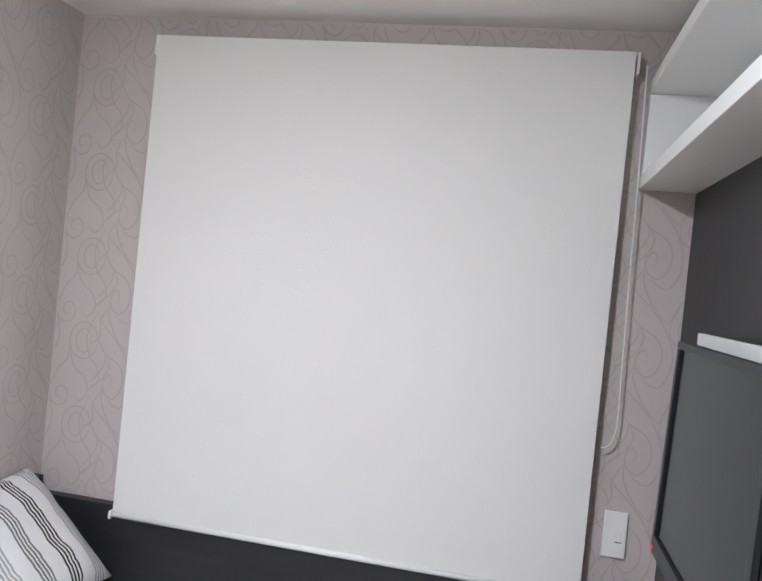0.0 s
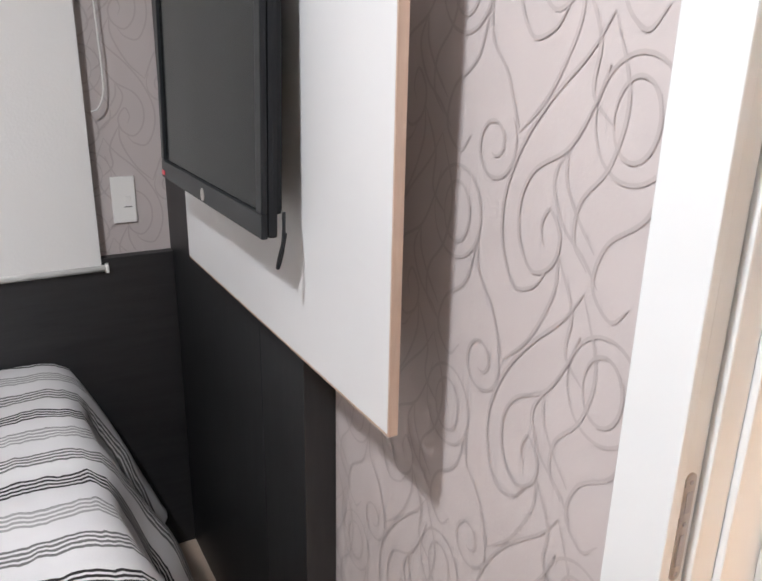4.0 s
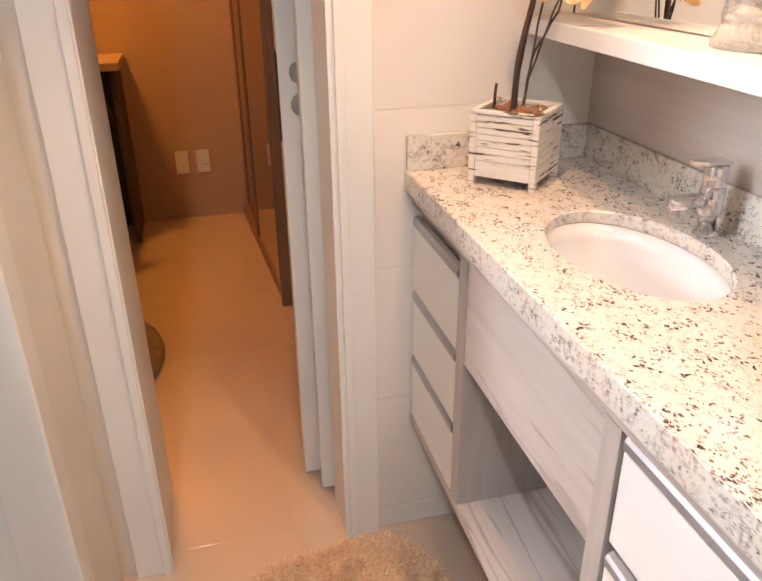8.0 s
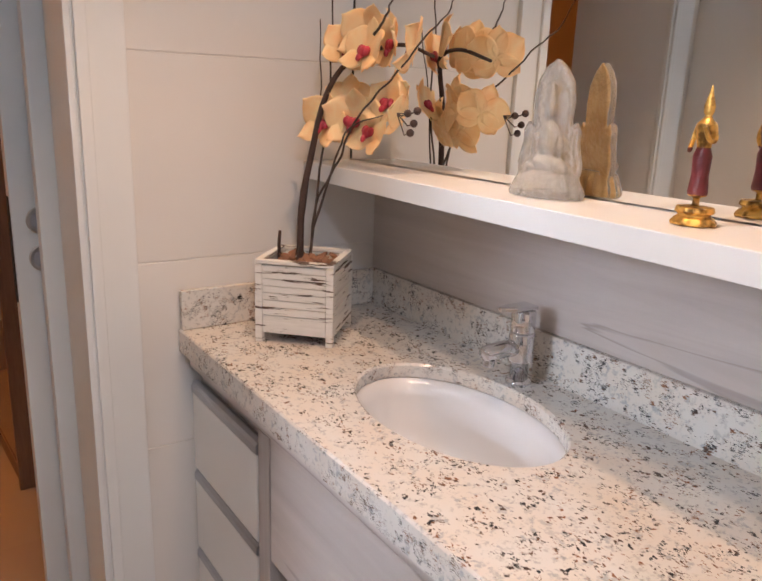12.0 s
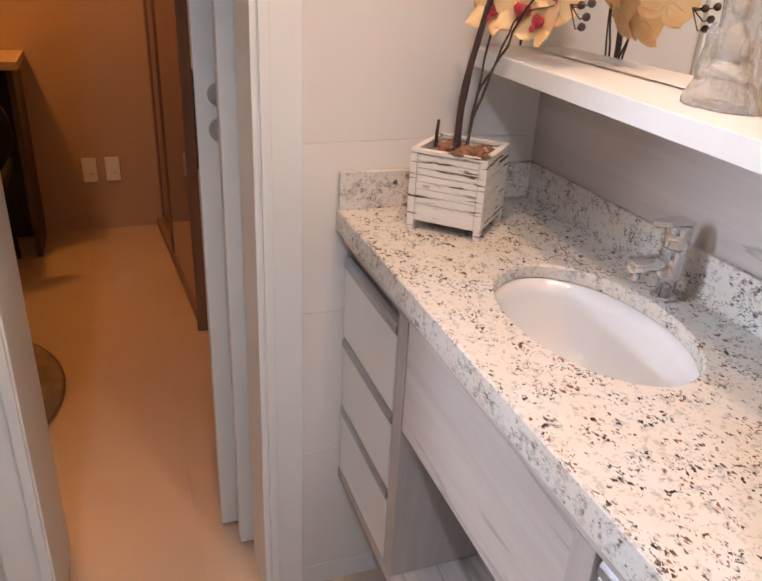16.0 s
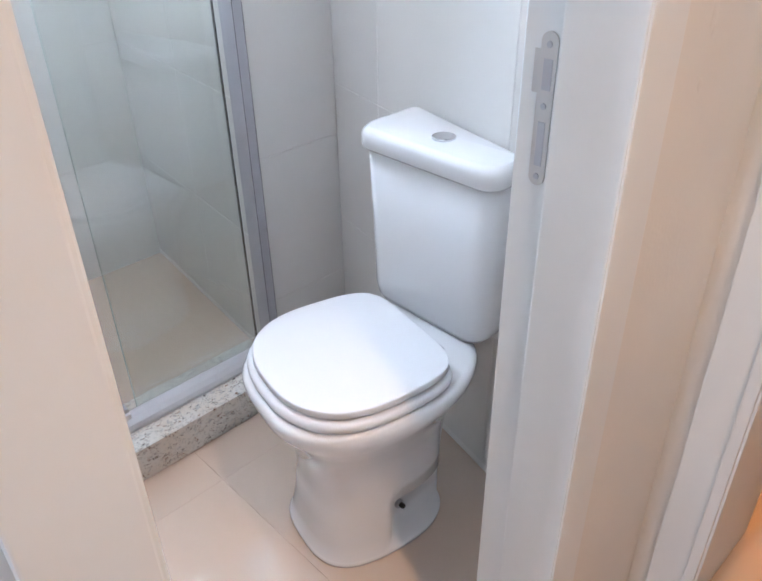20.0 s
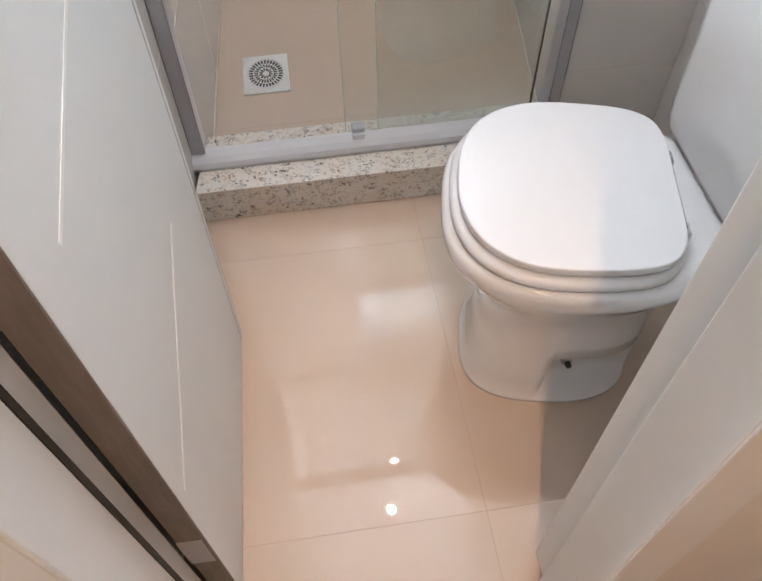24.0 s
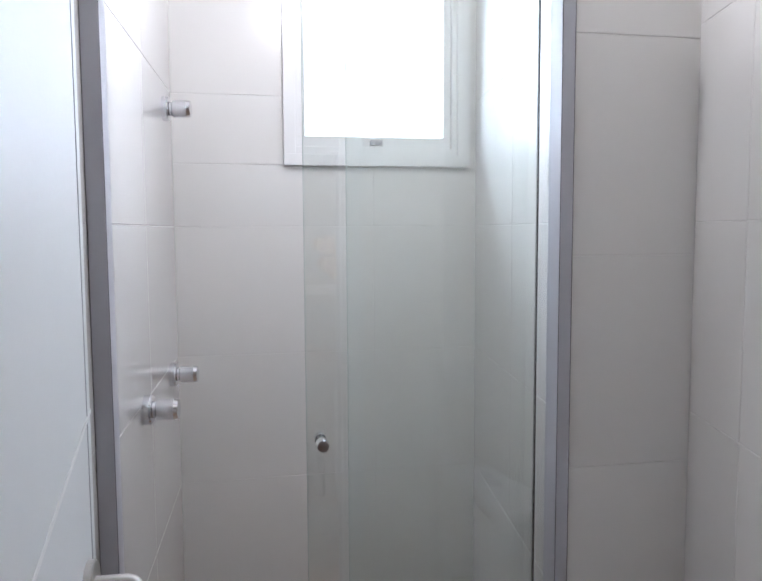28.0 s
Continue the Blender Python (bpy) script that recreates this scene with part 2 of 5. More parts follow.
def distressed():
    m = Nodes("distressed_white_wood")
    v = m.mapped((1.2, 1.2, 14))
    g = m.noise(11, 5, v, 0.6)
    c = m.ramp(g, (0.385, (0.09, 0.055, 0.035)), (0.415, (0.70, 0.68, 0.64)), (0.8, (0.80, 0.78, 0.75)))
    m.bump(g, 0.5, 0.002)
    return m.done(c, 0.7)


DISTRESSED = distressed()


def stripes():
    """White cotton with groups of thin black and grey lines that run along the bed."""
    m = Nodes("striped_cotton")
    sep = m.n("ShaderNodeSeparateXYZ")
    wob = m.n("ShaderNodeTexNoise", Scale=9.0, Detail=3.5)
    m.put(wob.inputs["Vector"], m.mapped((2.2, 0.5, 0.5)))
    uv = m.n("ShaderNodeAttribute")
    uv.attribute_name = "across"
    y = m.n("ShaderNodeMath")
    y.operation = "MULTIPLY_ADD"
    m.put(y.inputs[0], wob.outputs["Fac"])
    y.inputs[1].default_value = 0.040
    m.put(y.inputs[2], uv.outputs["Fac"])

    def math(op, a, b):
        k = m.n("ShaderNodeMath")
        k.operation = op
        m.put(k.inputs[0], a)
        m.put(k.inputs[1], b)
        return k.outputs[0]

    period, group = 0.294, 0.098
    in_group = math("MODULO", math("ADD", y.outputs[0], 11.775), group)
    which = math("MODULO", math("ADD", y.outputs[0], 11.775), period)
    fine = math("MODULO", in_group, 0.0125)
    on = math("LESS_THAN", fine, 0.0068)
    band = math("LESS_THAN", in_group, 0.0480)
    line = math("MULTIPLY", on, band)
    tone = m.ramp(math("DIVIDE", which, period), (0.0, 0.012), (0.333, 0.34), (0.667, 0.15))
    tone.node.color_ramp.interpolation = "CONSTANT"
    c = m.mix(line, m.ramp(m.noise(6, 3), (0.3, (0.66, 0.65, 0.66)), (0.7, (0.76, 0.75, 0.76))), tone)
    m.bump(m.noise(260, 2), 0.35, 0.001)
    return m.done(c, 0.85)


STRIPES = stripes()


def glass(name, tint, rough=0.0):
    m = Nodes(name)
    mixer = m.n("ShaderNodeMixShader")
    clear = m.n("ShaderNodeBsdfTransparent", Color=(*tint, 1))
    shine = m.n("ShaderNodeBsdfGlossy", Roughness=0.02)
    face = m.n("ShaderNodeLayerWeight", Blend=0.5)
    m.put(mixer.inputs[0], m.ramp(face.outputs["Facing"], (0.0, 0.080), (0.45, 0.095), (0.75, 0.20), (1.0, 0.9)))
    m.put(mixer.inputs[1], clear.outputs[0])
    m.put(mixer.inputs[2], shine.outputs[0])
    m.put(m.t.nodes["Material Output"].inputs["Surface"], mixer.outputs[0])
    return m.mat


SHOWERGLASS = glass("green_tinted_glass", (0.962, 0.978, 0.970))


def window_glass():
    m = Nodes("window_pane")
    m.bump(m.noise(14, 2), 0.05, 0.001)
    return m.done((0.95, 0.97, 1.0), 0.05, Transmission_Weight=1.0, IOR=1.2)


WINDOWGLASS = window_glass()
MIRROR = Nodes("mirror_silver").done((0.90, 0.91, 0.90), 0.012, 1.0)


def shag():
    m = Nodes("beige_shag")
    info = m.n("ShaderNodeNewGeometry")
    patch = m.noise(4.4, 3, m.mapped((1.0, 1.3, 0.2)), 0.6)
    warm = m.ramp(patch, (0.36, (0.60, 0.41, 0.26)), (0.55, (0.69, 0.50, 0.34)), (0.66, (0.26, 0.15, 0.09)))
    c = m.mix(0.25, warm, m.ramp(info.outputs["Random Per Island"], (0.0, (0.30, 0.19, 0.12)), (0.5, (0.66, 0.50, 0.36)), (1.0, (0.76, 0.62, 0.48))))
    return m.done(c, 0.9)


SHAG = shag()


def patina():
    m = Nodes("painted_relief")
    c = m.ramp(m.noise(38, 3), (0.38, (0.45, 0.05, 0.03)), (0.5, (0.55, 0.13, 0.06)), (0.6, (0.10, 0.22, 0.12)), (0.7, (0.62, 0.42, 0.16)))
    m.bump(m.noise(60, 3), 0.8, 0.004)
    return m.done(c, 0.45)


def robed():
    """Gold figure in a dark red robe: the paint changes with the height."""
    m = Nodes("gold_and_red_paint")
    tc = m.n("ShaderNodeTexCoord")
    sep = m.n("ShaderNodeSeparateXYZ")
    m.put(sep.inputs[0], tc.outputs["Generated"])
    gold = m.ramp(m.noise(90, 4), (0.38, (0.16, 0.08, 0.02)), (0.55, (0.72, 0.44, 0.11)))
    band = m.ramp(sep.outputs[2], (0.0, 0.0), (0.22, 1.0), (0.56, 0.0))
    band.node.color_ramp.interpolation = "CONSTANT"
    c = m.mix(band, gold, m.ramp(m.noise(50, 3), (0.3, (0.055, 0.006, 0.008)), (0.7, (0.15, 0.018, 0.018))))
    m.bump(m.noise(110, 3), 0.5, 0.003)
    shine = m.ramp(sep.outputs[2], (0.0, 0.85), (0.22, 0.0), (0.56, 0.85))
    shine.node.color_ramp.interpolation = "CONSTANT"
    return m.done(c, 0.36, shine)


ROBED = robed()
PAINTED = patina()

# ---- mesh helpers ----


def prism(bm, outline, z0, z1):
    low = [bm.verts.new((x, y, z0)) for x, y in outline]
    top = [bm.verts.new((x, y, z1)) for x, y in outline]
    n = len(outline)
    bm.faces.new(low[::-1])
    bm.faces.new(top)
    for i in range(n):
        bm.faces.new((low[i], low[(i + 1) % n], top[(i + 1) % n], top[i]))


def box(bm, x0, x1, y0, y1, z0, z1):
    prism(bm, ((x0, y0), (x1, y0), (x1, y1), (x0, y1)), z0, z1)


def loft(bm, rings, cap=True):
    made = [[bm.verts.new(p) for p in ring] for ring in rings]
    for a, b in zip(made, made[1:]):
        n = len(a)
        for i in range(n):
            bm.faces.new((a[i], a[(i + 1) % n], b[(i + 1) % n], b[i]))
    if cap:
        bm.faces.new(made[0][::-1])
        bm.faces.new(made[-1])


def tube(bm, points, radius, sides=8, cap=True):
    """A tube along points; radius is one number or one for each point."""
    pts = [Vector(p) for p in points]
    rad = radius if isinstance(radius, (list, tuple)) else [radius] * len(pts)
    rings, side = [], None
    for i, p in enumerate(pts):
        way = (pts[min(i + 1, len(pts) - 1)] - pts[max(i - 1, 0)]).normalized()
        if side is None or abs(side.dot(way)) > 0.95:
            side = way.orthogonal().normalized()
        side = (side - way * side.dot(way)).normalized()
        up = way.cross(side)
        rings.append([p + rad[i] * (math.cos(2 * math.pi * k / sides) * side + math.sin(2 * math.pi * k / sides) * up) for k in range(sides)])
    loft(bm, rings, cap)


def disc(bm, centre, axis, radius, depth, sides=24, top=1.0):
    """A short cylinder from centre along axis."""
    c, a = Vector(centre), Vector(axis).normalized()
    s = a.orthogonal().normalized()
    u = a.cross(s)
    loft(bm, [[c + a * h + r * (math.cos(2 * math.pi * k / sides) * s + math.sin(2 * math.pi * k / sides) * u) for k in range(sides)]
              for h, r in ((0, radius), (depth * 0.8, radius), (depth, radius * (0.92 if top == 1.0 else top)))])


def smooth_line(points, steps=6):
    """A rounded line through points (Catmull-Rom)."""
    p = [Vector(q) for q in points]
    p = [2 * p[0] - p[1]] + p + [2 * p[-1] - p[-2]]
    out = []
    for a, b, c, d in zip(p, p[1:], p[2:], p[3:]):
        for k in range(steps):
            t = k / steps
            out.append(0.5 * (2 * b + (c - a) * t + (2 * a - 5 * b + 4 * c - d) * t * t + (3 * b - a - 3 * c + d) * t ** 3))
    return out + [p[-2]]


def mesh_of(name, bm, material, bevel=0.0, smooth=False, segments=2):
    if bevel:
        bmesh.ops.bevel(bm, geom=list(bm.edges), offset=bevel, segments=segments, affect="EDGES", profile=0.6, clamp_overlap=True)
    bmesh.ops.recalc_face_normals(bm, faces=bm.faces)
    me = bpy.data.meshes.new(name)
    bm.to_mesh(me)
    bm.free()
    me.materials.append(material)
    if smooth:
        me.polygons.foreach_set("use_smooth", [True] * len(me.polygons))
    return me


def put(ob, parent):
    ob.parent = parent
    root = parent
    m = Matrix()
    while root is not None:
        m = root.matrix_basis @ m if root.parent is None else m
        root = root.parent
    ob.matrix_parent_inverse = m.inverted() if parent.parent is None else Matrix()
    return ob


def part(name, bm, material, parent, label="", bevel=0.0, smooth=False, segments=2):
    ob = new(name, mesh_of(name, bm, material, bevel, smooth, segments))
    put(ob, parent)
    if label:
        ob["label"] = label
    return ob


def thing(name, place, label, category, group="", kind=""):
    ob = new(name)
    ob.empty_display_size = 0.05
    ob.matrix_basis = Matrix.Translation(place)
    return tagged(ob, label, category, group, kind)


def solid(name, bm, material, label, category, bevel=0.0, smooth=False, kind="", group="", segments=2):
    return tagged(new(name, mesh_of(name, bm, material, bevel, smooth, segments)), label, category, group, kind)


def B(*dims):
    bm = bmesh.new()
    box(bm, *dims)
    return bm

# ---- structure ----
floor = solid("floor", B(-1.95, 3.75, -1.43, 3.0, -0.12, -0.004), JOINT, "glossy beige porcelain tile floor with thin joints", "floor", kind="structure")
bm = bmesh.new()
box(bm, -1.95, 0.12, -1.43, 2.15, 2.33, 2.45)
solid("ceiling_bedroom", bm, CEILING, "plain white painted bedroom ceiling", "ceiling", kind="structure")
bm = bmesh.new()
box(bm, 0.12, 3.75, -1.43, 3.0, 2.36, 2.48)
solid("ceiling_bath", bm, CEILING, "plain white painted ceiling over the bath rooms", "ceiling", kind="structure")

wall_north = solid("wall_north", B(-1.95, 0.12, 2.0, 2.15, 0, 2.33), WALLPAPER, "mauve grey scrollwork wallpaper beside the window blind", "wall", kind="structure")
wall_west = solid("wall_west", B(-1.95, -1.82, -1.43, 2.0, 0, 2.33), WALLPAPER, "mauve grey scrollwork wallpaper over the headboard", "wall", kind="structure")
solid("wall_south", B(-1.82, 0.0, -1.43, -1.30, 0, 2.33), PLASTER, "plain pale plaster wall behind the walker", "wall", kind="structure")
bm = bmesh.new()
box(bm, 0, 0.06, -1.30, -0.30, 0, 2.33)
box(bm, 0, 0.06, 0.462, 2.0, 0, 2.33)
box(bm, 0, 0.06, -0.30, 0.462, 2.10, 2.33)
wall_tv = solid("wall_east", bm, WALLPAPER, "mauve grey scrollwork wallpaper around the door and television", "wall", kind="structure")
bm = bmesh.new()
box(bm, 0.06, 0.0975, -1.43, -0.30, 0, 2.36)
box(bm, 0.06, 0.12, 0.462, 2.42, 0, 2.36)
box(bm, 0.06, 0.12, -0.30, 0.462, 2.10, 2.36)
solid("wall_vestibule_west", bm, PLASTER, "pale plaster wall face around the bedroom door", "wall", kind="structure")

# walls of the shower room stand a little out of square
bm = bmesh.new()
prism(bm, ((0.12, 0.505), (0.190, 0.505), (0.228, 1.46), (0.250, 1.468), (0.284, 2.27), (0.12, 2.27)), 0, 2.36)
wall_wc_west = solid("wall_wc_west", bm, GROUT, "white glossy tiled wall behind the open door", "wall", kind="structure")
bm = bmesh.new()
prism(bm, ((1.075, 0.505), (1.50, 0.505), (1.50, 1.44), (1.30, 1.44)), 0, 2.36)
wall_wc_east = solid("wall_wc_east", bm, GROUT, "white glossy tiled wall behind the cistern", "wall", kind="structure")
bm = bmesh.new()
prism(bm, ((1.045, 1.44), (1.50, 1.44), (1.50, 2.27), (1.148, 2.27)), 0, 2.36)
wall_nib = solid("wall_shower_pier", bm, GROUT, "white tiled pier beside the shower screen", "wall", kind="structure")
WX0, WX1, WZ0, WZ1 = 0.60, 1.10, 1.655, 2.22
bm = bmesh.new()
box(bm, 0.12, WX0, 2.27, 2.42, 0, 2.36)
box(bm, WX1, 1.50, 2.27, 2.42, 0, 2.36)
box(bm, WX0, WX1, 2.27, 2.42, 0, WZ0)
box(bm, WX0, WX1, 2.27, 2.42, WZ1, 2.36)
wall_shower = solid("wall_shower_north", bm, GROUT, "white tiled shower wall with a bright window", "wall", kind="structure")
bm = bmesh.new()
box(bm, 0.12, 0.238, 0.408, 0.505, 0, 2.36)
box(bm, 0.770, 1.50, 0.408, 0.505, 0, 2.36)
box(bm, 0.238, 0.770, 0.408, 0.505, 2.10, 2.36)
wall_wc_south = solid("wall_wc_south", bm, PLASTER, "cream plaster wall with paint flaws between two doorways", "wall", kind="structure")
bm = bmesh.new()
box(bm, 0.0975, 1.24, -0.80, -0.668, 0, 2.36)
solid("wall_mirror", bm, PLASTER, "plain wall that carries the vanity mirror", "wall", kind="structure")
wall_pocket = solid("wall_vanity_east", B(1.107, 1.24, -0.668, -0.145, 0, 2.36), PLASTER, "tiled end wall beside the vanity", "wall", kind="structure")
bm = bmesh.new()
prism(bm, ((1.24, -1.30), (1.45, -1.30), (1.45, -0.10), (1.395, -0.10), (1.395, -0.60), (1.24, -0.60)), 0, 2.36)
solid("wall_pocket", bm, PLASTER, "wall with a pocket for the sliding door", "wall", kind="structure")
solid("wall_pier", B(1.107, 1.40, 0.312, 0.408, 0, 2.36), PLASTER, "short pale wall beside the sliding door", "wall", kind="structure")
solid("wall_lintel", B(1.107, 1.40, -0.145, 0.312, 2.10, 2.36), PLASTER, "pale wall above the sliding door", "wall", kind="structure")
bm = bmesh.new()
box(bm, 3.58, 3.72, -1.30, 3.0, 0, 2.36)
solid("wall_study_east", bm, TANWALL, "tan painted far wall of the warmly lit room", "wall", kind="structure")
solid("wall_study_south", B(1.40, 3.58, -1.43, -1.30, 0, 2.36), TANWALL, "tan painted wall behind the wardrobe", "wall", kind="structure")
solid("wall_study_north", B(1.50, 3.58, 2.86, 3.0, 0, 2.36), TANWALL, "tan painted wall of the warmly lit room", "wall", kind="structure")
solid("wall_study_west", B(1.40, 1.50, 0.408, 3.0, 0, 2.36), TANWALL, "tan painted wall beside the sliding door", "wall", kind="structure")


# ---- tiles: each one an object under its wall or floor ----
def tile_wall(parent, p0, p1, levels, marks, lift=0.0014, thick=0.006, gap=0.0018):
    """Tiles on the wall line p0 to p1 (the open side lies to the left of that way)."""
    a, b = Vector(p0), Vector(p1)
    way = (b - a).normalized()
    out = Vector((-way.y, way.x))
    for s0, s1 in zip(marks, marks[1:]):
        for z0, z1 in zip(levels, levels[1:]):
            q0, q1 = a + way * (s0 + gap / 2), a + way * (s1 - gap / 2)
            n = out * lift
            k = out * (lift - thick)
            bmt = bmesh.new()
            prism(bmt, [(q0 + k)[:2], (q1 + k)[:2], (q1 + n)[:2], (q0 + n)[:2]], z0 + gap / 2, z1 - gap / 2)
            me = mesh_of("tile", bmt, TILE, 0.0008, segments=1)
            put(new("tile", me), parent)


def spaced(first, step, end):
    out = [0.0] if first > 0.02 else []
    v = first
    while v < end - 0.02:
        out.append(v)
        v += step
    return out + [end]


def tile_floor(xs, ys):
    for x0, x1 in zip(xs, xs[1:]):
        for y0, y1 in zip(ys, ys[1:]):
            bmt = bmesh.new()
            box(bmt, x0 + 0.00012, x1 - 0.00012, y0 + 0.00012, y1 - 0.00012, -0.012, 0)
            put(new("tile", mesh_of("tile", bmt, FLOORTILE, 0.0002, segments=1)), floor)


W_LEVELS = spaced(0.06, 0.326, 2.36)
WC_LEVELS = spaced(0.02, 0.36, 2.36)
NIB_LEVELS = spaced(0.215, 0.395, 2.36)

# ---- bedroom ----


SCROLL = [  # one repeat of the scrollwork, before it is scaled: (across, up) through each line
    ((0.020, 0.230), (0.048, 0.190), (0.100, 0.140), (0.142, 0.085), (0.168, 0.020), (0.166, -0.040), (0.140, -0.088), (0.105, -0.082), (0.086, -0.060)),
    ((0.018, 0.180), (0.036, 0.135), (0.066, 0.090), (0.116, 0.060), (0.138, 0.020), (0.134, -0.030), (0.106, -0.062), (0.074, -0.045), (0.066, -0.010), (0.086, 0.018), (0.098, -0.004), (0.091, -0.026)),
    ((0.066, 0.090), (0.084, 0.052), (0.064, 0.005), (0.028, -0.025), (0.002, -0.055)),
    ((0.066, 0.090), (0.064, 0.055), (0.044, 0.020), (0.012, -0.018)),
    ((0.066, -0.030), (0.068, -0.080), (0.104, -0.150), (0.150, -0.196)),
    ((0.020, 0.230), (-0.010, 0.150), (0.004, 0.080), (0.040, 0.035), (0.044, -0.010), (0.020, -0.040)),
    ((0.216, -0.035), (0.238, -0.110), (0.286, -0.150), (0.300, -0.200), (0.270, -0.232), (0.246, -0.210)),
    ((0.066, -0.030), (0.036, -0.090), (0.038, -0.145), (0.004, -0.178)),
    ((0.216, -0.035), (0.212, -0.088), (0.180, -0.128), (0.162, -0.168), (0.150, -0.196)),
]


def pattern(parent, to_world, width, z0, z1, shift):
    """Embossed scrollwork: wide leaf lines that run into spirals, with oval rings between, as thin raised ribbons."""
    bm = bmesh.new()
    count = [0]

    def ribbon(pts):
        prev = None
        count[0] += 1
        lift = 0.00006 * (count[0] % 11)
        n = len(pts)
        for i, p in enumerate(pts):
            way = (pts[min(i + 1, n - 1)] - pts[max(i - 1, 0)]).normalized()
            ends = min(1.0, 0.35 + 4.0 * min(i, n - 1 - i) / n)
            side = Vector((-way.y, way.x)) * 0.0021 * ends
            if not (0.004 < p.x < width - 0.004 and z0 + 0.004 < p.y < z1 - 0.004):
                prev = None
                continue
            quad = [bm.verts.new(to_world(q.x, q.y, lift)) for q in (p + side, p - side)]
            if prev:
                bm.faces.new((prev[0], prev[1], quad[1], quad[0]))
            prev = quad

    def oval_ring(u, v, a, b):
        return [Vector((u + a * math.cos(k * math.pi / 16), v + b * math.sin(k * math.pi / 16))) for k in range(33)]

    wide, high, k = 0.247, 0.251, 0.85
    for col in range(-2, int(width / wide) + 2):
        for row in range(int(z0 / high) - 1, int(z1 / high) + 2):
            u, v = col * wide + shift, row * high + (high / 2 if col % 2 else 0.0)
            for line in SCROLL:
                pts = smooth_line([(p, q, 0) for p, q in line], 7)
                ribbon([Vector((u + k * p.x, v + k * p.y)) for p in pts])
            for a, b in ((0.054, 0.064), (0.029, 0.042)):
                ribbon(oval_ring(u + k * 0.268, v - k * 0.020, k * a, k * b))
            ribbon([Vector((u + k * 0.195, v - k * 0.215)) + k * Vector((0.044 * math.cos(t + 2.4), 0.052 * math.sin(t + 2.4))) * (1.0 - 0.085 * t) for t in [j * 0.25 for j in range(37)]])
    ob = part("wallpaper_scrollwork", bm, PATTERN, parent, "fine grey embossed scroll lines")
    ob["kind"] = "stuff"


pattern(wall_north, lambda u, z, d: (u - 1.82, 1.9992 - d, z), 1.82, 0.90, 2.33, 0.12)
pattern(wall_west, lambda u, z, d: (-1.8192 + d, u - 0.9, z), 2.9, 0.90, 2.33, 0.05)
pattern(wall_tv, lambda u, z, d: (-0.0008 - d, 0.46 + u, z), 0.70, 0.0, 2.33, 0.10)

# dark wainscot and headboard
solid("wainscot_north", B(-1.80, -0.0605, 1.965, 1.999, 0.0, 0.905), DARK, "dark oak laminate wainscot along the bed", "wall panel", 0.002, kind="structure")
solid("headboard", B(-1.819, -1.785, 0.95, 1.965, 0.0, 0.96), DARK, "dark oak laminate headboard against the papered wall", "headboard", 0.002)
dark = thing("dark_wall_panel", (-0.02, 1.55, 0), "tall dark oak laminate boards behind the television", "wall panel")
for y0, y1 in ((1.112, 1.3185), (1.3195, 1.999)):
    part("board", B(-0.060, -0.001, y0, y1, 0.0, 1.926), DARKV, dark, bevel=0.0012)

# roller blind
blind = thing("roller_blind", (-0.9, 1.955, 0.87), "lowered cream roller blind with a white bottom bar", "blind")
bm = bmesh.new()
n = 26
rows = [[(-1.546 + 1.303 * i / n, 1.954, 0.885 + (2.262 - 0.885) * j / 10) for i in range(n + 1)] for j in range(11)]
vs = [[bm.verts.new(p) for p in r] for r in rows]
for a, b in zip(vs, vs[1:]):
    for i in range(n):
        bm.faces.new((a[i], a[i + 1], b[i + 1], b[i]))
ext = bmesh.ops.extrude_face_region(bm, geom=list(bm.faces))
bmesh.ops.translate(bm, verts=[v for v in ext["geom"] if isinstance(v, bmesh.types.BMVert)], vec=(0, 0.0012, 0))
part("cloth", bm, BLINDCLOTH, blind)
bm = bmesh.new()
tube(bm, [(-1.549, 1.953, 0.884), (-0.232, 1.953, 0.884)], 0.008, 12)
part("bottom_bar", bm, PLATE, blind, "white plastic bottom bar", smooth=True)
for x in (-1.550, -0.231):
    part("end_cap", B(x - 0.004, x + 0.004, 1.943, 1.963, 0.872, 0.895), PLATE, blind, bevel=0.003)
bm = bmesh.new()
tube(bm, [(-1.543, 1.966, 2.254), (-0.243, 1.966, 2.254)], 0.011, 16)
part("roller", bm, BLINDCLOTH, blind, smooth=True)
for x in (-1.549, -0.236):
    part("bracket", B(x - 0.003, x + 0.004, 1.950, 1.999, 2.205, 2.262), PLATE, blind, "white end bracket", bevel=0.003)
cord = smooth_line([(-0.214, 1.957, 2.23), (-0.208, 1.960, 2.0), (-0.200, 1.964, 1.6), (-0.194, 1.967, 1.36), (-0.198, 1.967, 1.30), (-0.212, 1.965, 1.272), (-0.228, 1.964, 1.266)], 6)
bm = bmesh.new()
tube(bm, cord, 0.0019, 6)
part("pull_cord", bm, PLATE, blind, "thin white bead cord", smooth=True)


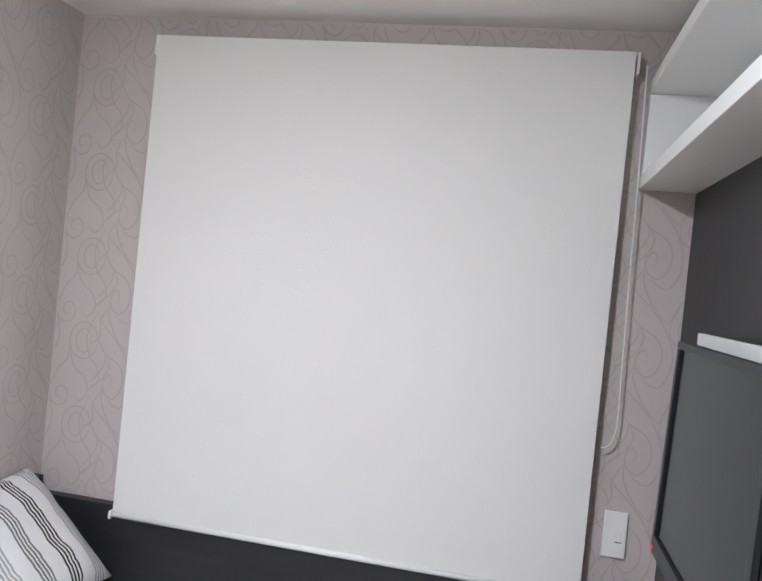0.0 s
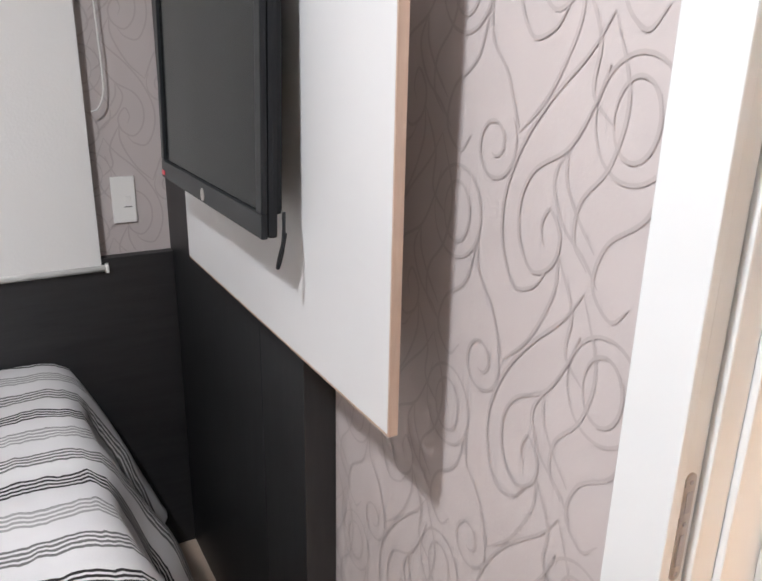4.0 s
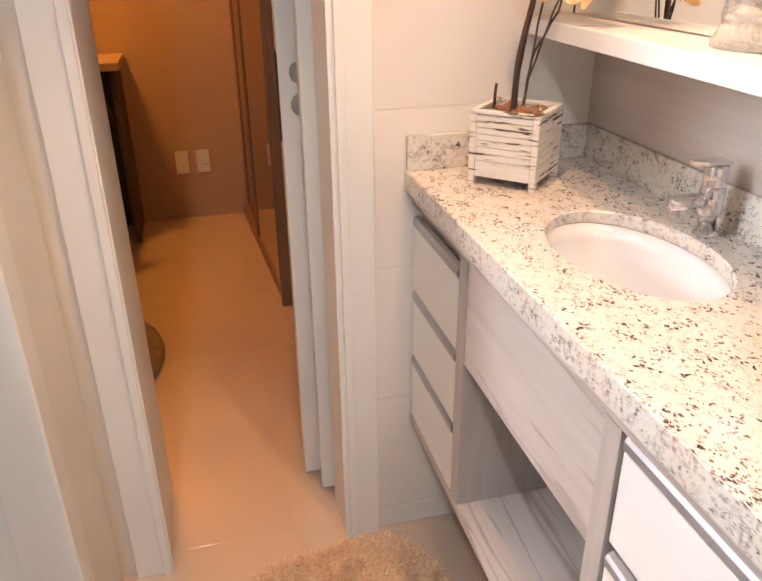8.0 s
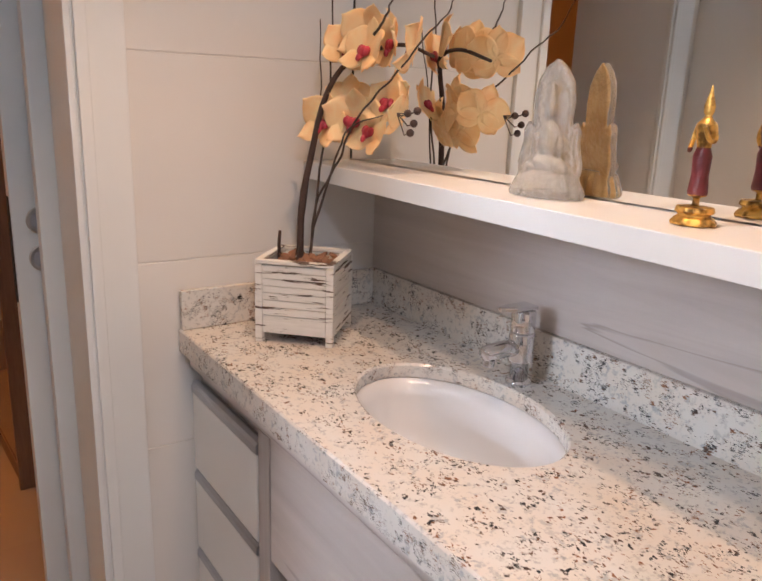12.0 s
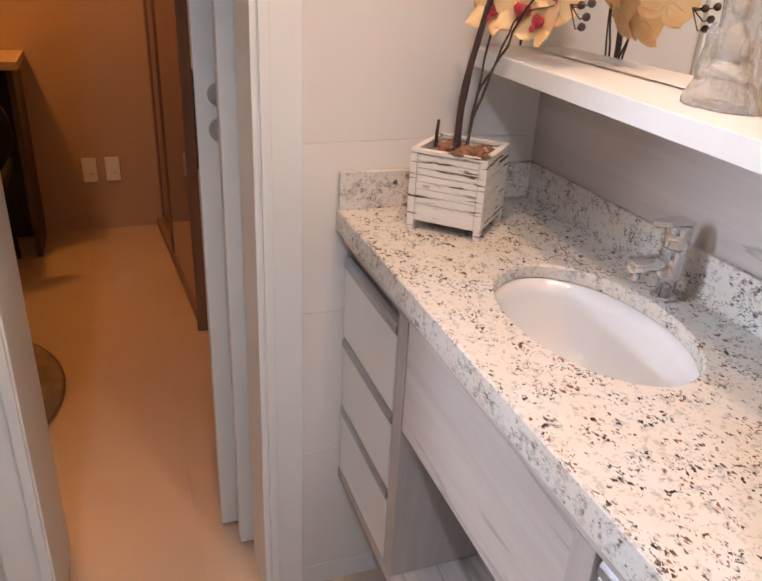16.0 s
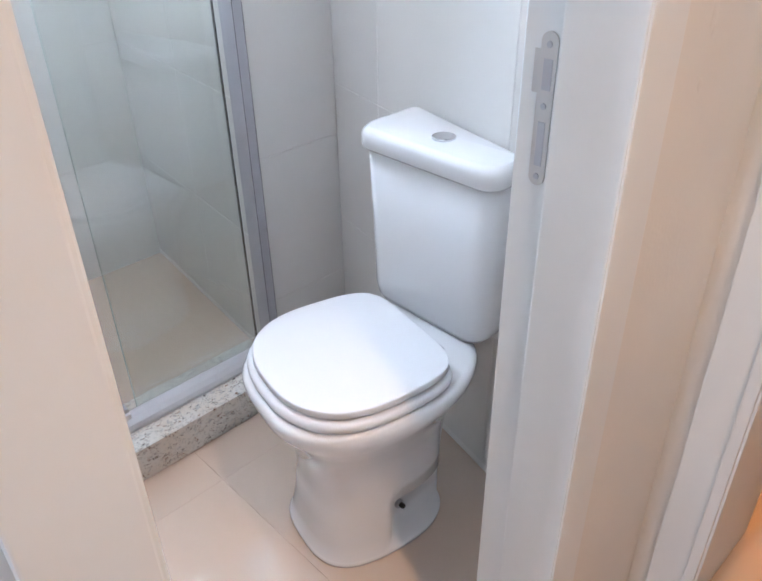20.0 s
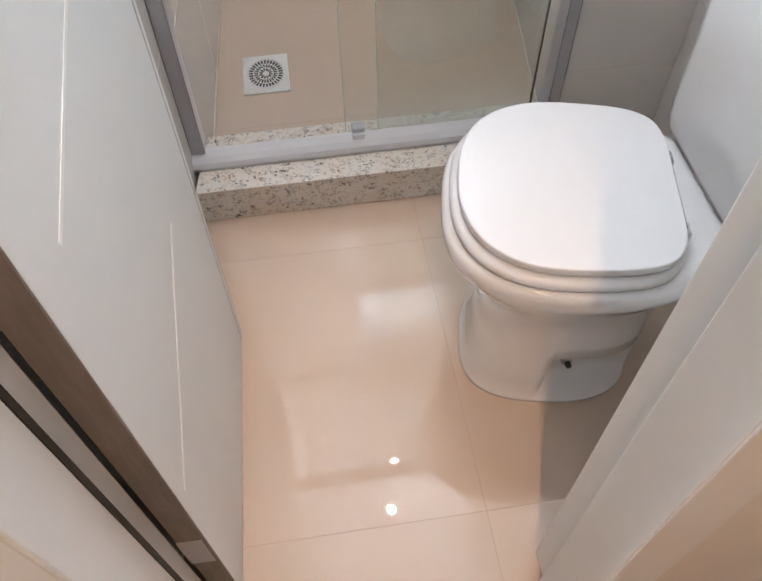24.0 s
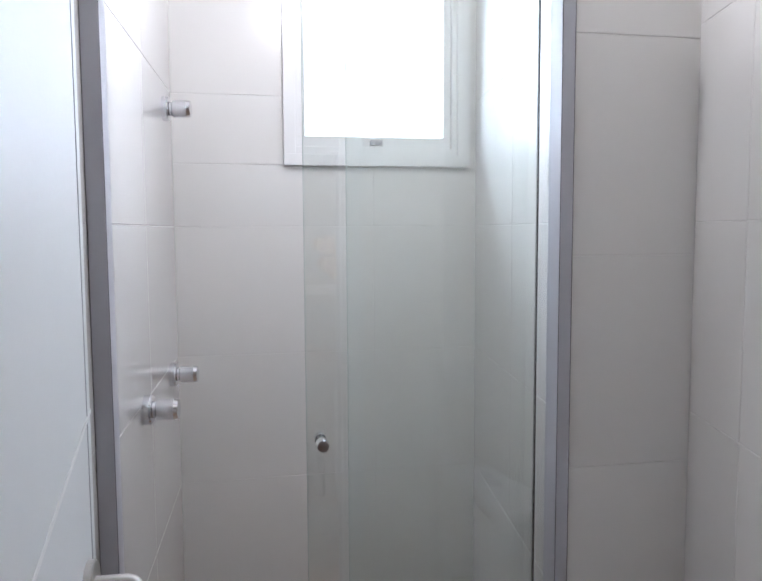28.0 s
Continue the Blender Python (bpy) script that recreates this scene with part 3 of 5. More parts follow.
def wall_plate(name, label, to_world, w=0.058, h=0.118, sockets=1):
    """A switch plate in its own plane: to_world turns across, up and out into a place."""
    def slab(x0, x1, z0, z1, d0, d1):
        bm = bmesh.new()
        box(bm, x0, x1, z0, z1, d0, d1)
        for v in bm.verts:
            v.co = to_world(*v.co)
        return bm
    t = thing(name, to_world(0, 0, 0), label, "switch")
    part("plate", slab(-w / 2, w / 2, -h / 2, h / 2, 0.0, 0.008), PLATE, t, bevel=0.003)
    part("rocker", slab(0.002, 0.016, -0.017, 0.009, 0.0075, 0.0105), PLATE, t, "small white rocker switch", bevel=0.001)
    # thin rubber-black strip stands in for the shadow under the rocker
    part("shadow_gap", slab(-0.0005, 0.0185, -0.0195, -0.0172, 0.0078, 0.0082), SEAL, t)
    return t


wall_plate("light_switch", "white plastic light switch plate on the wallpaper", lambda x, z, d: (-0.168 + x, 1.999 - d, 1.045 + z))

# television wall: white panel, television, shelf
panel = thing("tv_panel", (-0.06, 1.18, 0.99), "white laminate television panel with a beige cut edge", "wall panel")
part("board", B(-0.110, -0.097, 0.752, 1.606, 0.99, 1.59), PANELWHITE, panel, bevel=0.001)
part("edge_strip", B(-0.1098, -0.0972, 0.7490, 0.7518, 0.99, 1.60), EDGE, panel, "bare beige chipboard edge")
part("edge_strip", B(-0.1098, -0.0972, 0.7492, 1.606, 0.9868, 0.9898), EDGE, panel)
for y in (0.95, 1.45):
    part("batten", B(-0.097, -0.001 if y < 1.1 else -0.0605, y - 0.03, y + 0.03, 1.05, 1.55), EDGE, panel)

tv = thing("television", (-0.11, 1.28, 1.15), "black flat television on a tilting wall mount, switched off", "television")
TVM = pose(-0.148, 1.220, 1.378, 0, 0, 0) @ pose(0, 0, 0, 0, 1.5, 0.0)


def on_tv(bm):
    bm.transform(TVM)
    return bm


bm = bmesh.new()
box(bm, -0.018, -0.004, -0.262, 0.268, -0.196, 0.196)
part("body", on_tv(bm), BLACK, tv, bevel=0.006)
bm = bmesh.new()
for a in ((-0.262, 0.268, -0.196, -0.164), (-0.262, 0.268, 0.182, 0.196), (-0.262, -0.241, -0.164, 0.182), (0.250, 0.268, -0.164, 0.182)):
    box(bm, -0.027, -0.0185, *a)
part("bezel", on_tv(bm), BLACK, tv, "glossy black bezel", bevel=0.002)
bm = bmesh.new()
box(bm, -0.0215, -0.0186, -0.241, 0.250, -0.164, 0.182)
part("screen", on_tv(bm), SCREEN, tv, "dark grey switched-off screen")
bm = bmesh.new()
box(bm, -0.006, 0.010, -0.244, 0.21, -0.17, 0.10)
part("back_cover", on_tv(bm), BLACK, tv, bevel=0.008)
bm = bmesh.new()
box(bm, -0.0285, -0.0268, 0.245, 0.262, -0.190, -0.182)
part("power_light", on_tv(bm), RED, tv, "small red standby mark")
bm = bmesh.new()
disc(bm, (-0.0268, 0.0, -0.183), (-1, 0, 0), 0.010, 0.0015, 16)
part("badge", on_tv(bm), STEEL, tv, "small round silver badge")
part("wall_mount", B(-0.141, -0.1105, 1.14, 1.34, 1.27, 1.47), BLACK, tv, "black steel mounting plate")
bm = bmesh.new()
tube(bm, smooth_line([(-0.146, 0.966, 1.215), (-0.150, 0.960, 1.180), (-0.158, 0.957, 1.155), (-0.160, 0.957, 1.143), (-0.154, 0.959, 1.156), (-0.146, 0.962, 1.188)], 6), 0.0024, 6)
part("cable_loop", bm, BLACK, tv, "thin black cable loop", smooth=True)

shelf = thing("wall_shelf", (-0.1, 1.2, 1.925), "white open box shelf under the ceiling", "shelf")
part("bottom_board", B(-0.199, -0.001, 0.62, 1.998, 1.926, 1.960), WHITE, shelf, bevel=0.0015)
part("top_board", B(-0.199, -0.001, 0.62, 1.998, 2.165, 2.200), WHITE, shelf, bevel=0.0015)
part("end_board", B(-0.197, -0.001, 1.972, 1.997, 1.961, 2.164), WHITE, shelf, bevel=0.0015)
part("end_board", B(-0.197, -0.001, 0.622, 0.650, 1.961, 2.164), WHITE, shelf, bevel=0.0015)
part("back_board", B(-0.018, -0.002, 0.651, 1.971, 1.961, 2.164), WHITE, shelf)

# bed
bed = thing("bed", (-1.07, 1.5, 0), "single bed under a white spread with black and grey stripes", "bed")
part("base", B(-1.78, -0.395, 1.03, 1.955, 0.05, 0.40), DARK, bed, "dark bed base", bevel=0.01)
bm = bmesh.new()
box(bm, -1.78, -0.385, 1.02, 1.958, 0.40, 0.630)
part("mattress", bm, BLINDCLOTH, bed, "white mattress", bevel=0.04, smooth=True, segments=3)


def spread():
    """Bedspread: a sheet over the mattress that falls at the foot and on the open side."""
    bm = bmesh.new()
    lay = bm.verts.layers.float.new("across")
    X0, X1, Y0, Y1, top = -1.775, -0.352, 1.0, 1.958, 0.656
    us = [i / 60 * 1.86 for i in range(61)]
    vs2 = [j / 46 * 1.46 for j in range(47)]
    grid = []
    for u in us:
        row = []
        for v in vs2:
            # u runs from the head to the foot and down; v from the wall across and down
            x, y, z = X0 + u, Y1 - v, top
            rx = max(0.0, (X0 + u) - (X1 - 0.05))
            ry = max(0.0, (Y0 + 0.05) - (Y1 - v))

            def fall(d):
                r = 0.05
                a = min(d / r, math.pi / 2)
                return r * math.sin(a), r * (1 - math.cos(a)) + max(0.0, d - r * math.pi / 2)
            ox, dx = fall(rx)
            oy, dy = fall(ry)
            if rx > 0:
                x = X1 - 0.05 + ox
            if ry > 0:
                y = Y0 + 0.05 - oy
            z -= max(dx, dy)
            low = max(dx, dy)
            ripple = 0.5 * noise.noise(Vector((u * 4.5, v * 9, 1.3))) + 0.35 * noise.noise(Vector((u * 14, v * 22, 5)))
            z += 0.009 * ripple if low < 0.02 else 0
            if low > 0.02:
                amp = 0.038 * min(1, low / 0.25)
                x += amp * (math.sin(v * 17) + 0.6 * noise.noise(Vector((v * 9, u * 5, 2)))) * (1 if dx >= dy else 0) + 0.34 * low * (1 if dx >= dy else 0)
                y -= amp * (math.sin(u * 15) + 0.6 * noise.noise(Vector((u * 9, v * 5, 7)))) * (1 if dy > dx else 0) + 0.06 * low * (1 if dy > dx else 0)
            z = max(z, 0.10)
            vert = bm.verts.new((x, y, z))
            vert[lay] = v + 0.004 * math.sin(u * 21) + 0.003 * math.sin(u * 47 + v * 9)
            row.append(vert)
        grid.append(row)
    for a, b in zip(grid, grid[1:]):
        for j in range(len(a) - 1):
            bm.faces.new((a[j], b[j], b[j + 1], a[j + 1]))
    return bm


part("bedspread", spread(), STRIPES, bed, "white cotton spread with groups of thin stripes", smooth=True)


def pillow(label, m, w=0.30, h=0.46, t=0.09):
    bm = bmesh.new()
    lay = bm.verts.layers.float.new("across")
    n, sides = 18, []
    for s in (1, -1):
        grid = []
        for i in range(n + 1):
            row = []
            for j in range(n + 1):
                a, b = 2 * i / n - 1, 2 * j / n - 1
                puff = max(0.0, (1 - abs(a) ** 3.5) * (1 - abs(b) ** 3.5)) ** 0.55
                pinch = 1 - 0.06 * (1 - a * a) * abs(b) ** 6 - 0.0
                v = bm.verts.new((a * w / 2 * (1 - 0.07 * (1 - b * b)), b * h / 2 * (1 - 0.05 * (1 - a * a)) * pinch, s * (t / 2 * puff + 0.003 + 0.004 * noise.noise(Vector((a * 3, b * 3, s))))))
                v[lay] = (b + 1) * h / 2 + 0.004 * math.sin(a * 7)
                row.append(v)
            grid.append(row)
        for a, b in zip(grid, grid[1:]):
            for j in range(n):
                bm.faces.new((a[j], b[j], b[j + 1], a[j + 1]) if s > 0 else (a[j], a[j + 1], b[j + 1], b[j]))
        sides.append(grid)
    for a, b in (([sides[0][i][0] for i in range(n + 1)], [sides[1][i][0] for i in range(n + 1)]), ([sides[0][i][n] for i in range(n + 1)], [sides[1][i][n] for i in range(n + 1)]),
                 (sides[0][0], sides[1][0]), (sides[0][n], sides[1][n])):
        for k in range(n):
            bm.faces.new((a[k], a[k + 1], b[k + 1], b[k]))
    bm.transform(m)
    return solid("pillow", bm, STRIPES, label, "pillow", smooth=True)


pillow("striped white pillow leaning on the dark headboard", pose(-1.668, 1.715, 0.850, 0, 0, 0) @ pose(0, 0, 0, 0, 42, 0), 0.40, 0.44, 0.11)

# ---- doors and their linings ----


def trim(name, label, *boxes, material=DOORWHITE, bevel=0.002):
    bm = bmesh.new()
    for b in boxes:
        box(bm, *b)
    return solid(name, bm, material, label, "door frame", bevel, kind="structure")


trim("trim_bedroom_casing", "white door casing on the papered wall", (-0.014, -0.0005, 0.440, 0.503, 0, 2.14), (-0.014, -0.0005, -0.345, -0.280, 0, 2.14), (-0.014, -0.0005, -0.280, 0.440, 2.076, 2.14))
trim("trim_bedroom_lining", "white stepped lining of the bedroom doorway",
     (0.0, 0.028, 0.446, 0.460, 0, 2.09), (0.0285, 0.062, 0.438, 0.460, 0, 2.09), (0.0625, 0.120, 0.431, 0.460, 0, 2.09),
     (0.0, 0.0975, -0.298, -0.274, 0, 2.09), (0.0, 0.120, -0.274, 0.431, 2.07, 2.098))


def strike_plate(label, to_world, h=0.155):
    t = thing("strike_plate", to_world(0, 0, 0), label, "strike plate")

    def outline(w, hh, d0, d1, cx=0.0, cz=0.0, arc=True):
        bm = bmesh.new()
        pts = []
        for k in range(13):
            a = math.pi * k / 12
            pts.append((cx + w * math.cos(a), cz + hh - w + w * math.sin(a)))
        for k in range(13):
            a = math.pi + math.pi * k / 12
            pts.append((cx + w * math.cos(a), cz - hh + w + w * math.sin(a)))
        prism(bm, pts, d0, d1)
        for v in bm.verts:
            v.co = to_world(*v.co)
        return bm
    def rect(x0, x1, z0, z1, d0, d1):
        bm = bmesh.new()
        box(bm, x0, x1, z0, z1, d0, d1)
        for v in bm.verts:
            v.co = to_world(*v.co)
        return bm
    part("plate", outline(0.0095, h / 2, 0.0, 0.0016), STEEL, t, "brushed steel plate")
    part("lip", rect(-0.016, -0.0085, 0.018, 0.060, 0.0002, 0.0014), STEEL, t)
    part("latch_hole", rect(-0.0045, 0.0055, 0.022, 0.052, 0.0016, 0.0022), ALUDARK, t, "dark latch hole")
    part("bolt_hole", rect(-0.0040, 0.0045, -0.056, -0.010, 0.0016, 0.0022), ALUDARK, t, "dark bolt hole")
    for z in (h / 2 - 0.012, 0.006, -h / 2 + 0.010):
        bm = bmesh.new()
        disc(bm, (0, 0, 0), (0, 0, 1), 0.0032, 0.0012, 12)
        for v in bm.verts:
            v.co = to_world(v.co.x, v.co.y + z, v.co.z + 0.0016)
        part("screw", bm, ALUDARK, t)
    return t


strike_plate("steel strike plate in the bedroom door frame", lambda x, z, d: (0.014 + x * 0.7, 0.446 - d, 1.02 + z * 0.72))
strike_plate("steel strike plate in the toilet door frame", lambda x, z, d: (0.763 - d, 0.489 - x, 1.012 + z))

# toilet door
trim("trim_wc_lining", "white stepped lining of the toilet doorway",
     (0.239, 0.262, 0.392, 0.470, 0, 2.09), (0.239, 0.250, 0.4705, 0.520, 0, 2.09),
     (0.755, 0.769, 0.392, 0.474, 0, 2.09), (0.763, 0.769, 0.4745, 0.520, 0, 2.09), (0.262, 0.755, 0.392, 0.470, 2.07, 2.098))
trim("trim_wc_casing", "white door casing around the toilet doorway", (0.190, 0.258, 0.390, 0.4075, 0, 2.15), (0.7570, 0.824, 0.390, 0.4075, 0, 2.15), (0.258, 0.7570, 0.390, 0.4075, 2.075, 2.15),
     (0.7645, 0.824, 0.5055, 0.520, 0, 2.15))
solid("door_seal", B(0.2502, 0.2620, 0.4712, 0.4790, 0.0, 2.07), SEAL, "dark rubber seal in the toilet door frame", "door seal")

door = thing("door_toilet", (0.27, 0.5, 0), "white laminate door with scored lines, standing open into the toilet", "door", kind="structure")
DOORM = pose(0.289, 0.526, 0.0, 0, 0, -1.6)


def on_door(bm):
    bm.transform(DOORM)
    return bm


bm = bmesh.new()
box(bm, -0.035, 0.0, 0.0, 0.487, 0.008, 2.065)
part("leaf", on_door(bm), DOORWHITE, door, bevel=0.0015)
bm = bmesh.new()
box(bm, -0.0349, -0.0002, -0.0030, -0.0003, 0.010, 2.06)
part("edge_strip", on_door(bm), DOOREDGE, door, "brown door edge")
bm = bmesh.new()
box(bm, -0.034, 0.0006, 0.470, 0.4715, 0.010, 2.06)
part("edge_band_joint", on_door(bm), ALUDARK, door)
bm = bmesh.new()
for y0, z0, y1, z1 in ((0.06, 0.800, 0.315, 0.880), (0.02, 0.405, 0.315, 0.530), (0.484, 1.262, 0.18, 1.135), (0.484, 1.80, 0.18, 1.66)):
    way = Vector((y1 - y0, z1 - z0)).normalized()
    q = Vector((-way.y, way.x)) * 0.0028
    pts = [(y0 + q.x, z0 + q.y), (y1 + q.x, z1 + q.y), (y1 - q.x, z1 - q.y), (y0 - q.x, z0 - q.y)]
    low = [bm.verts.new((0.0002, y, z)) for y, z in pts]
    top = [bm.verts.new((0.0010, y, z)) for y, z in pts]
    bm.faces.new(top)
    for i in range(4):
        bm.faces.new((low[i], low[(i + 1) % 4], top[(i + 1) % 4], top[i]))
part("scored_lines", on_door(bm), GROOVE, door, "bright inlaid lines")
for z in (0.25, 0.98, 1.80):
    bm = bmesh.new()
    box(bm, -0.036, -0.004, -0.0046, -0.0032, z - 0.045, z + 0.045)
    part("hinge", on_door(bm), ALUDARK, door, "dark steel hinge leaf")
bm = bmesh.new()
disc(bm, (0.0, 0.447, 1.092), (1, 0, 0), 0.024, 0.008, 28)
part("rosette", on_door(bm), STEEL, door, "round steel rosette", smooth=False)
bm = bmesh.new()
tube(bm, smooth_line([(0.006, 0.447, 1.092), (0.028, 0.447, 1.092), (0.043, 0.446, 1.091), (0.051, 0.434, 1.085), (0.051, 0.412, 1.070), (0.046, 0.389, 1.052), (0.040, 0.379, 1.042)], 5), 0.0076, 12)
handle = part("handle", on_door(bm), STEEL, door, "curved steel lever handle", smooth=True)
bm = bmesh.new()
disc(bm, (0.0, 0.447, 1.028), (1, 0, 0), 0.023, 0.007, 28)
keyplate = part("key_rosette", on_door(bm), STEEL, door, "round steel key rosette")
bm = bmesh.new()
box(bm, 0.0068, 0.0076, 0.4445, 0.4495, 1.019, 1.035)
part("keyhole", on_door(bm), SEAL, keyplate)

# sliding door in its pocket
trim("trim_sliding_casing", "white casing around the sliding door opening",
     (1.094, 1.1065, -0.206, -0.130, 0, 2.15), (1.094, 1.1065, 0.290, 0.372, 0, 2.15), (1.094, 1.1065, -0.130, 0.290, 2.075, 2.15),
     (1.095, 1.240, -0.144, -0.122, 0, 2.09), (1.097, 1.40, 0.296, 0.3118, 0, 2.09), (1.086, 1.0938, -0.152, -0.134, 0, 2.15), (1.086, 1.0938, 0.294, 0.312, 0, 2.15))
trim("trim_pocket_stop", "white stop board at the door pocket", (1.268, 1.300, -0.20, -0.095, 0.016, 2.08))
slide = thing("door_sliding", (1.365, -0.3, 0), "white sliding door almost hidden in its wall pocket", "door", kind="structure")
part("leaf", B(1.347, 1.382, -0.575, -0.062, 0.012, 2.07), DOORWHITE, slide, bevel=0.0015)
part("lock_front", B(1.354, 1.375, -0.0622, -0.0600, 0.93, 1.12), SEAL, slide, "dark lock front plate")
for z in (1.078, 1.010):
    bm = bmesh.new()
    disc(bm, (1.3472, -0.108, z), (-1, 0, 0), 0.024, 0.006, 28)
    ring = part("pull_ring", bm, STEEL, slide, "round steel pull")
    bm = bmesh.new()
    disc(bm, (1.3410, -0.108, z), (-1, 0, 0), 0.017, 0.0008, 24)
    part("pull_hollow", bm, ALUDARK, ring)

# flaws in the plaster beside the toilet doorway
bm = bmesh.new()
for x, z, r in ((0.90, 1.175, 0.010), (0.912, 1.155, 0.007), (0.925, 1.09, 0.011), (0.93, 1.075, 0.007), (0.925, 1.02, 0.006)):
    pts = [(x + r * (0.6 + 0.5 * random.random()) * math.cos(a), z + 1.7 * r * (0.6 + 0.5 * random.random()) * math.sin(a)) for a in [k * math.pi / 4 for k in range(8)]]
    mid = bm.verts.new((x, 0.4055, z))
    ring = [bm.verts.new((p, 0.4079, q)) for p, q in pts]
    for a, b in zip(ring, ring[1:] + ring[:1]):
        bm.faces.new((mid, a, b))
ob = part("paint_flaws", bm, PLASTER, wall_wc_south, "small raised paint flaws", smooth=True)
ob["kind"] = "stuff"


# ---- vanity ----
def drawer_unit(x0, x1, drawers, label):
    """White drawer unit hung under the worktop, with aluminium grip profiles."""
    t = thing("vanity_drawer_unit", ((x0 + x1) / 2, -0.45, drawers[-1][0] - 0.015), label, "cabinet", "drawer units under the basin worktop")
    zlow, ztop = drawers[-1][0] - 0.012, 0.85
    bm = bmesh.new()
    box(bm, x0, x1, -0.62, -0.308, zlow, 0.735)
    box(bm, x0, x1, -0.345, -0.308, 0.735, ztop)
    part("carcass", bm, ASHV, t, "grey ash laminate carcass")
    for z0, z1 in drawers:
        d = part("drawer_front", B(x0 + 0.004, x1 - 0.004, -0.307, -0.288, z0, z1), WHITE, t, "white lacquered drawer front", bevel=0.0015)
        bm = bmesh.new()
        prof = [(-0.307, 0.0), (-0.290, 0.0), (-0.2865, 0.003), (-0.2865, 0.014), (-0.290, 0.019), (-0.297, 0.022), (-0.307, 0.016)]
        loft(bm, [[(x, y, z1 + 0.0005 + h) for y, h in prof] for x in (x0 + 0.004, x1 - 0.004)])
        part("handle_profile", bm, HANDLE, d, "brushed metal grip profile")
    return t


drawer_unit(0.830, 1.103, ((0.660, 0.802), (0.500, 0.634), (0.337, 0.474)), "white drawer unit with aluminium grip profiles beside the tiled wall")
drawer_unit(0.105, 0.322, ((0.700, 0.828), (0.530, 0.660), (0.345, 0.480)), "narrow white drawer unit with aluminium grip profiles")

frame_v = thing("vanity_cabinet", (0.57, -0.45, 0.33), "grey ash vanity cabinet with an open niche below the basin", "cabinet")
part("top_rail", B(0.102, 1.104, -0.306, -0.287, 0.8505, 0.879), ASH, frame_v, bevel=0.001)
for x0, x1 in ((0.790, 0.826), (0.326, 0.360)):
    bm = bmesh.new()
    low = [(-0.62, 0.335), (-0.287, 0.335), (-0.287, 0.850), (-0.345, 0.850), (-0.345, 0.735), (-0.62, 0.735)]
    loft(bm, [[(x, y, z) for y, z in low] for x in (x0, x1)])
    part("post", bm, ASHV, frame_v, bevel=0.001)
part("false_front", B(0.3605, 0.7895, -0.306, -0.289, 0.655, 0.850), ASH, frame_v, "horizontally grained false front", bevel=0.001)
part("bottom_board", B(0.102, 1.104, -0.62, -0.287, 0.312, 0.3345), ASH, frame_v, bevel=0.001)
part("niche_back", B(0.3605, 0.7895, -0.635, -0.621, 0.335, 0.850), ASH, frame_v)

CX, CY, AX, AY = 0.624, -0.474, 0.170, 0.108


def oval(a, b, z, n=48, cx=CX, cy=CY):
    return [(cx + a * math.cos(2 * math.pi * k / n), cy + b * math.sin(2 * math.pi * k / n), z) for k in range(n)]


def worktop():
    """Stone slab with an oval cut-out."""
    x0, x1, y0, y1 = 0.101, 1.106, -0.6525, -0.270
    n = 48
    ring = []
    for k in range(n):
        c, s = math.cos(2 * math.pi * k / n), math.sin(2 * math.pi * k / n)
        reach = min((x1 - CX) / c if c > 1e-6 else ((x0 - CX) / c if c < -1e-6 else 9), (y1 - CY) / s if s > 1e-6 else ((y0 - CY) / s if s < -1e-6 else 9))
        ring.append((CX + c * reach, CY + s * reach))
    for cx, cy in ((x0, y0), (x1, y0), (x1, y1), (x0, y1)):
        k = min(range(n), key=lambda i: (ring[i][0] - cx) ** 2 + (ring[i][1] - cy) ** 2)
        ring[k] = (cx, cy)
    bm = bmesh.new()
    a, b = AX, AY
    loops = [[(x, y, 0.880) for x, y in ring], [(x, y, 0.917) for x, y in ring],
             [(x + (CX - x) * 0.005, y + (CY - y) * 0.01, 0.920) for x, y in ring], oval(a + 0.003, b + 0.003, 0.920), oval(a, b, 0.917), oval(a, b, 0.899)]
    made = [[bm.verts.new(p) for p in l] for l in loops]
    for p, q in zip(made, made[1:] + made[:1]):
        for i in range(n):
            bm.faces.new((p[i], p[(i + 1) % n], q[(i + 1) % n], q[i]))
    return bm


solid("vanity_worktop", worktop(), GRANITE, "speckled cream granite worktop with an oval cut-out", "worktop")
solid("backsplash", B(0.101, 1.106, -0.6675, -0.653, 0.880, 0.988), GRANITE, "low speckled granite upstand behind the worktop", "backsplash", 0.0015)
solid("backsplash", B(1.090, 1.1025, -0.652, -0.272, 0.9205, 0.988), GRANITE, "low speckled granite upstand against the tiled wall", "backsplash", 0.0015)
solid("wall_panel", B(0.101, 1.106, -0.6677, -0.660, 0.989, 1.166), ASH, "grey ash wood panel between upstand and shelf", "wall panel")

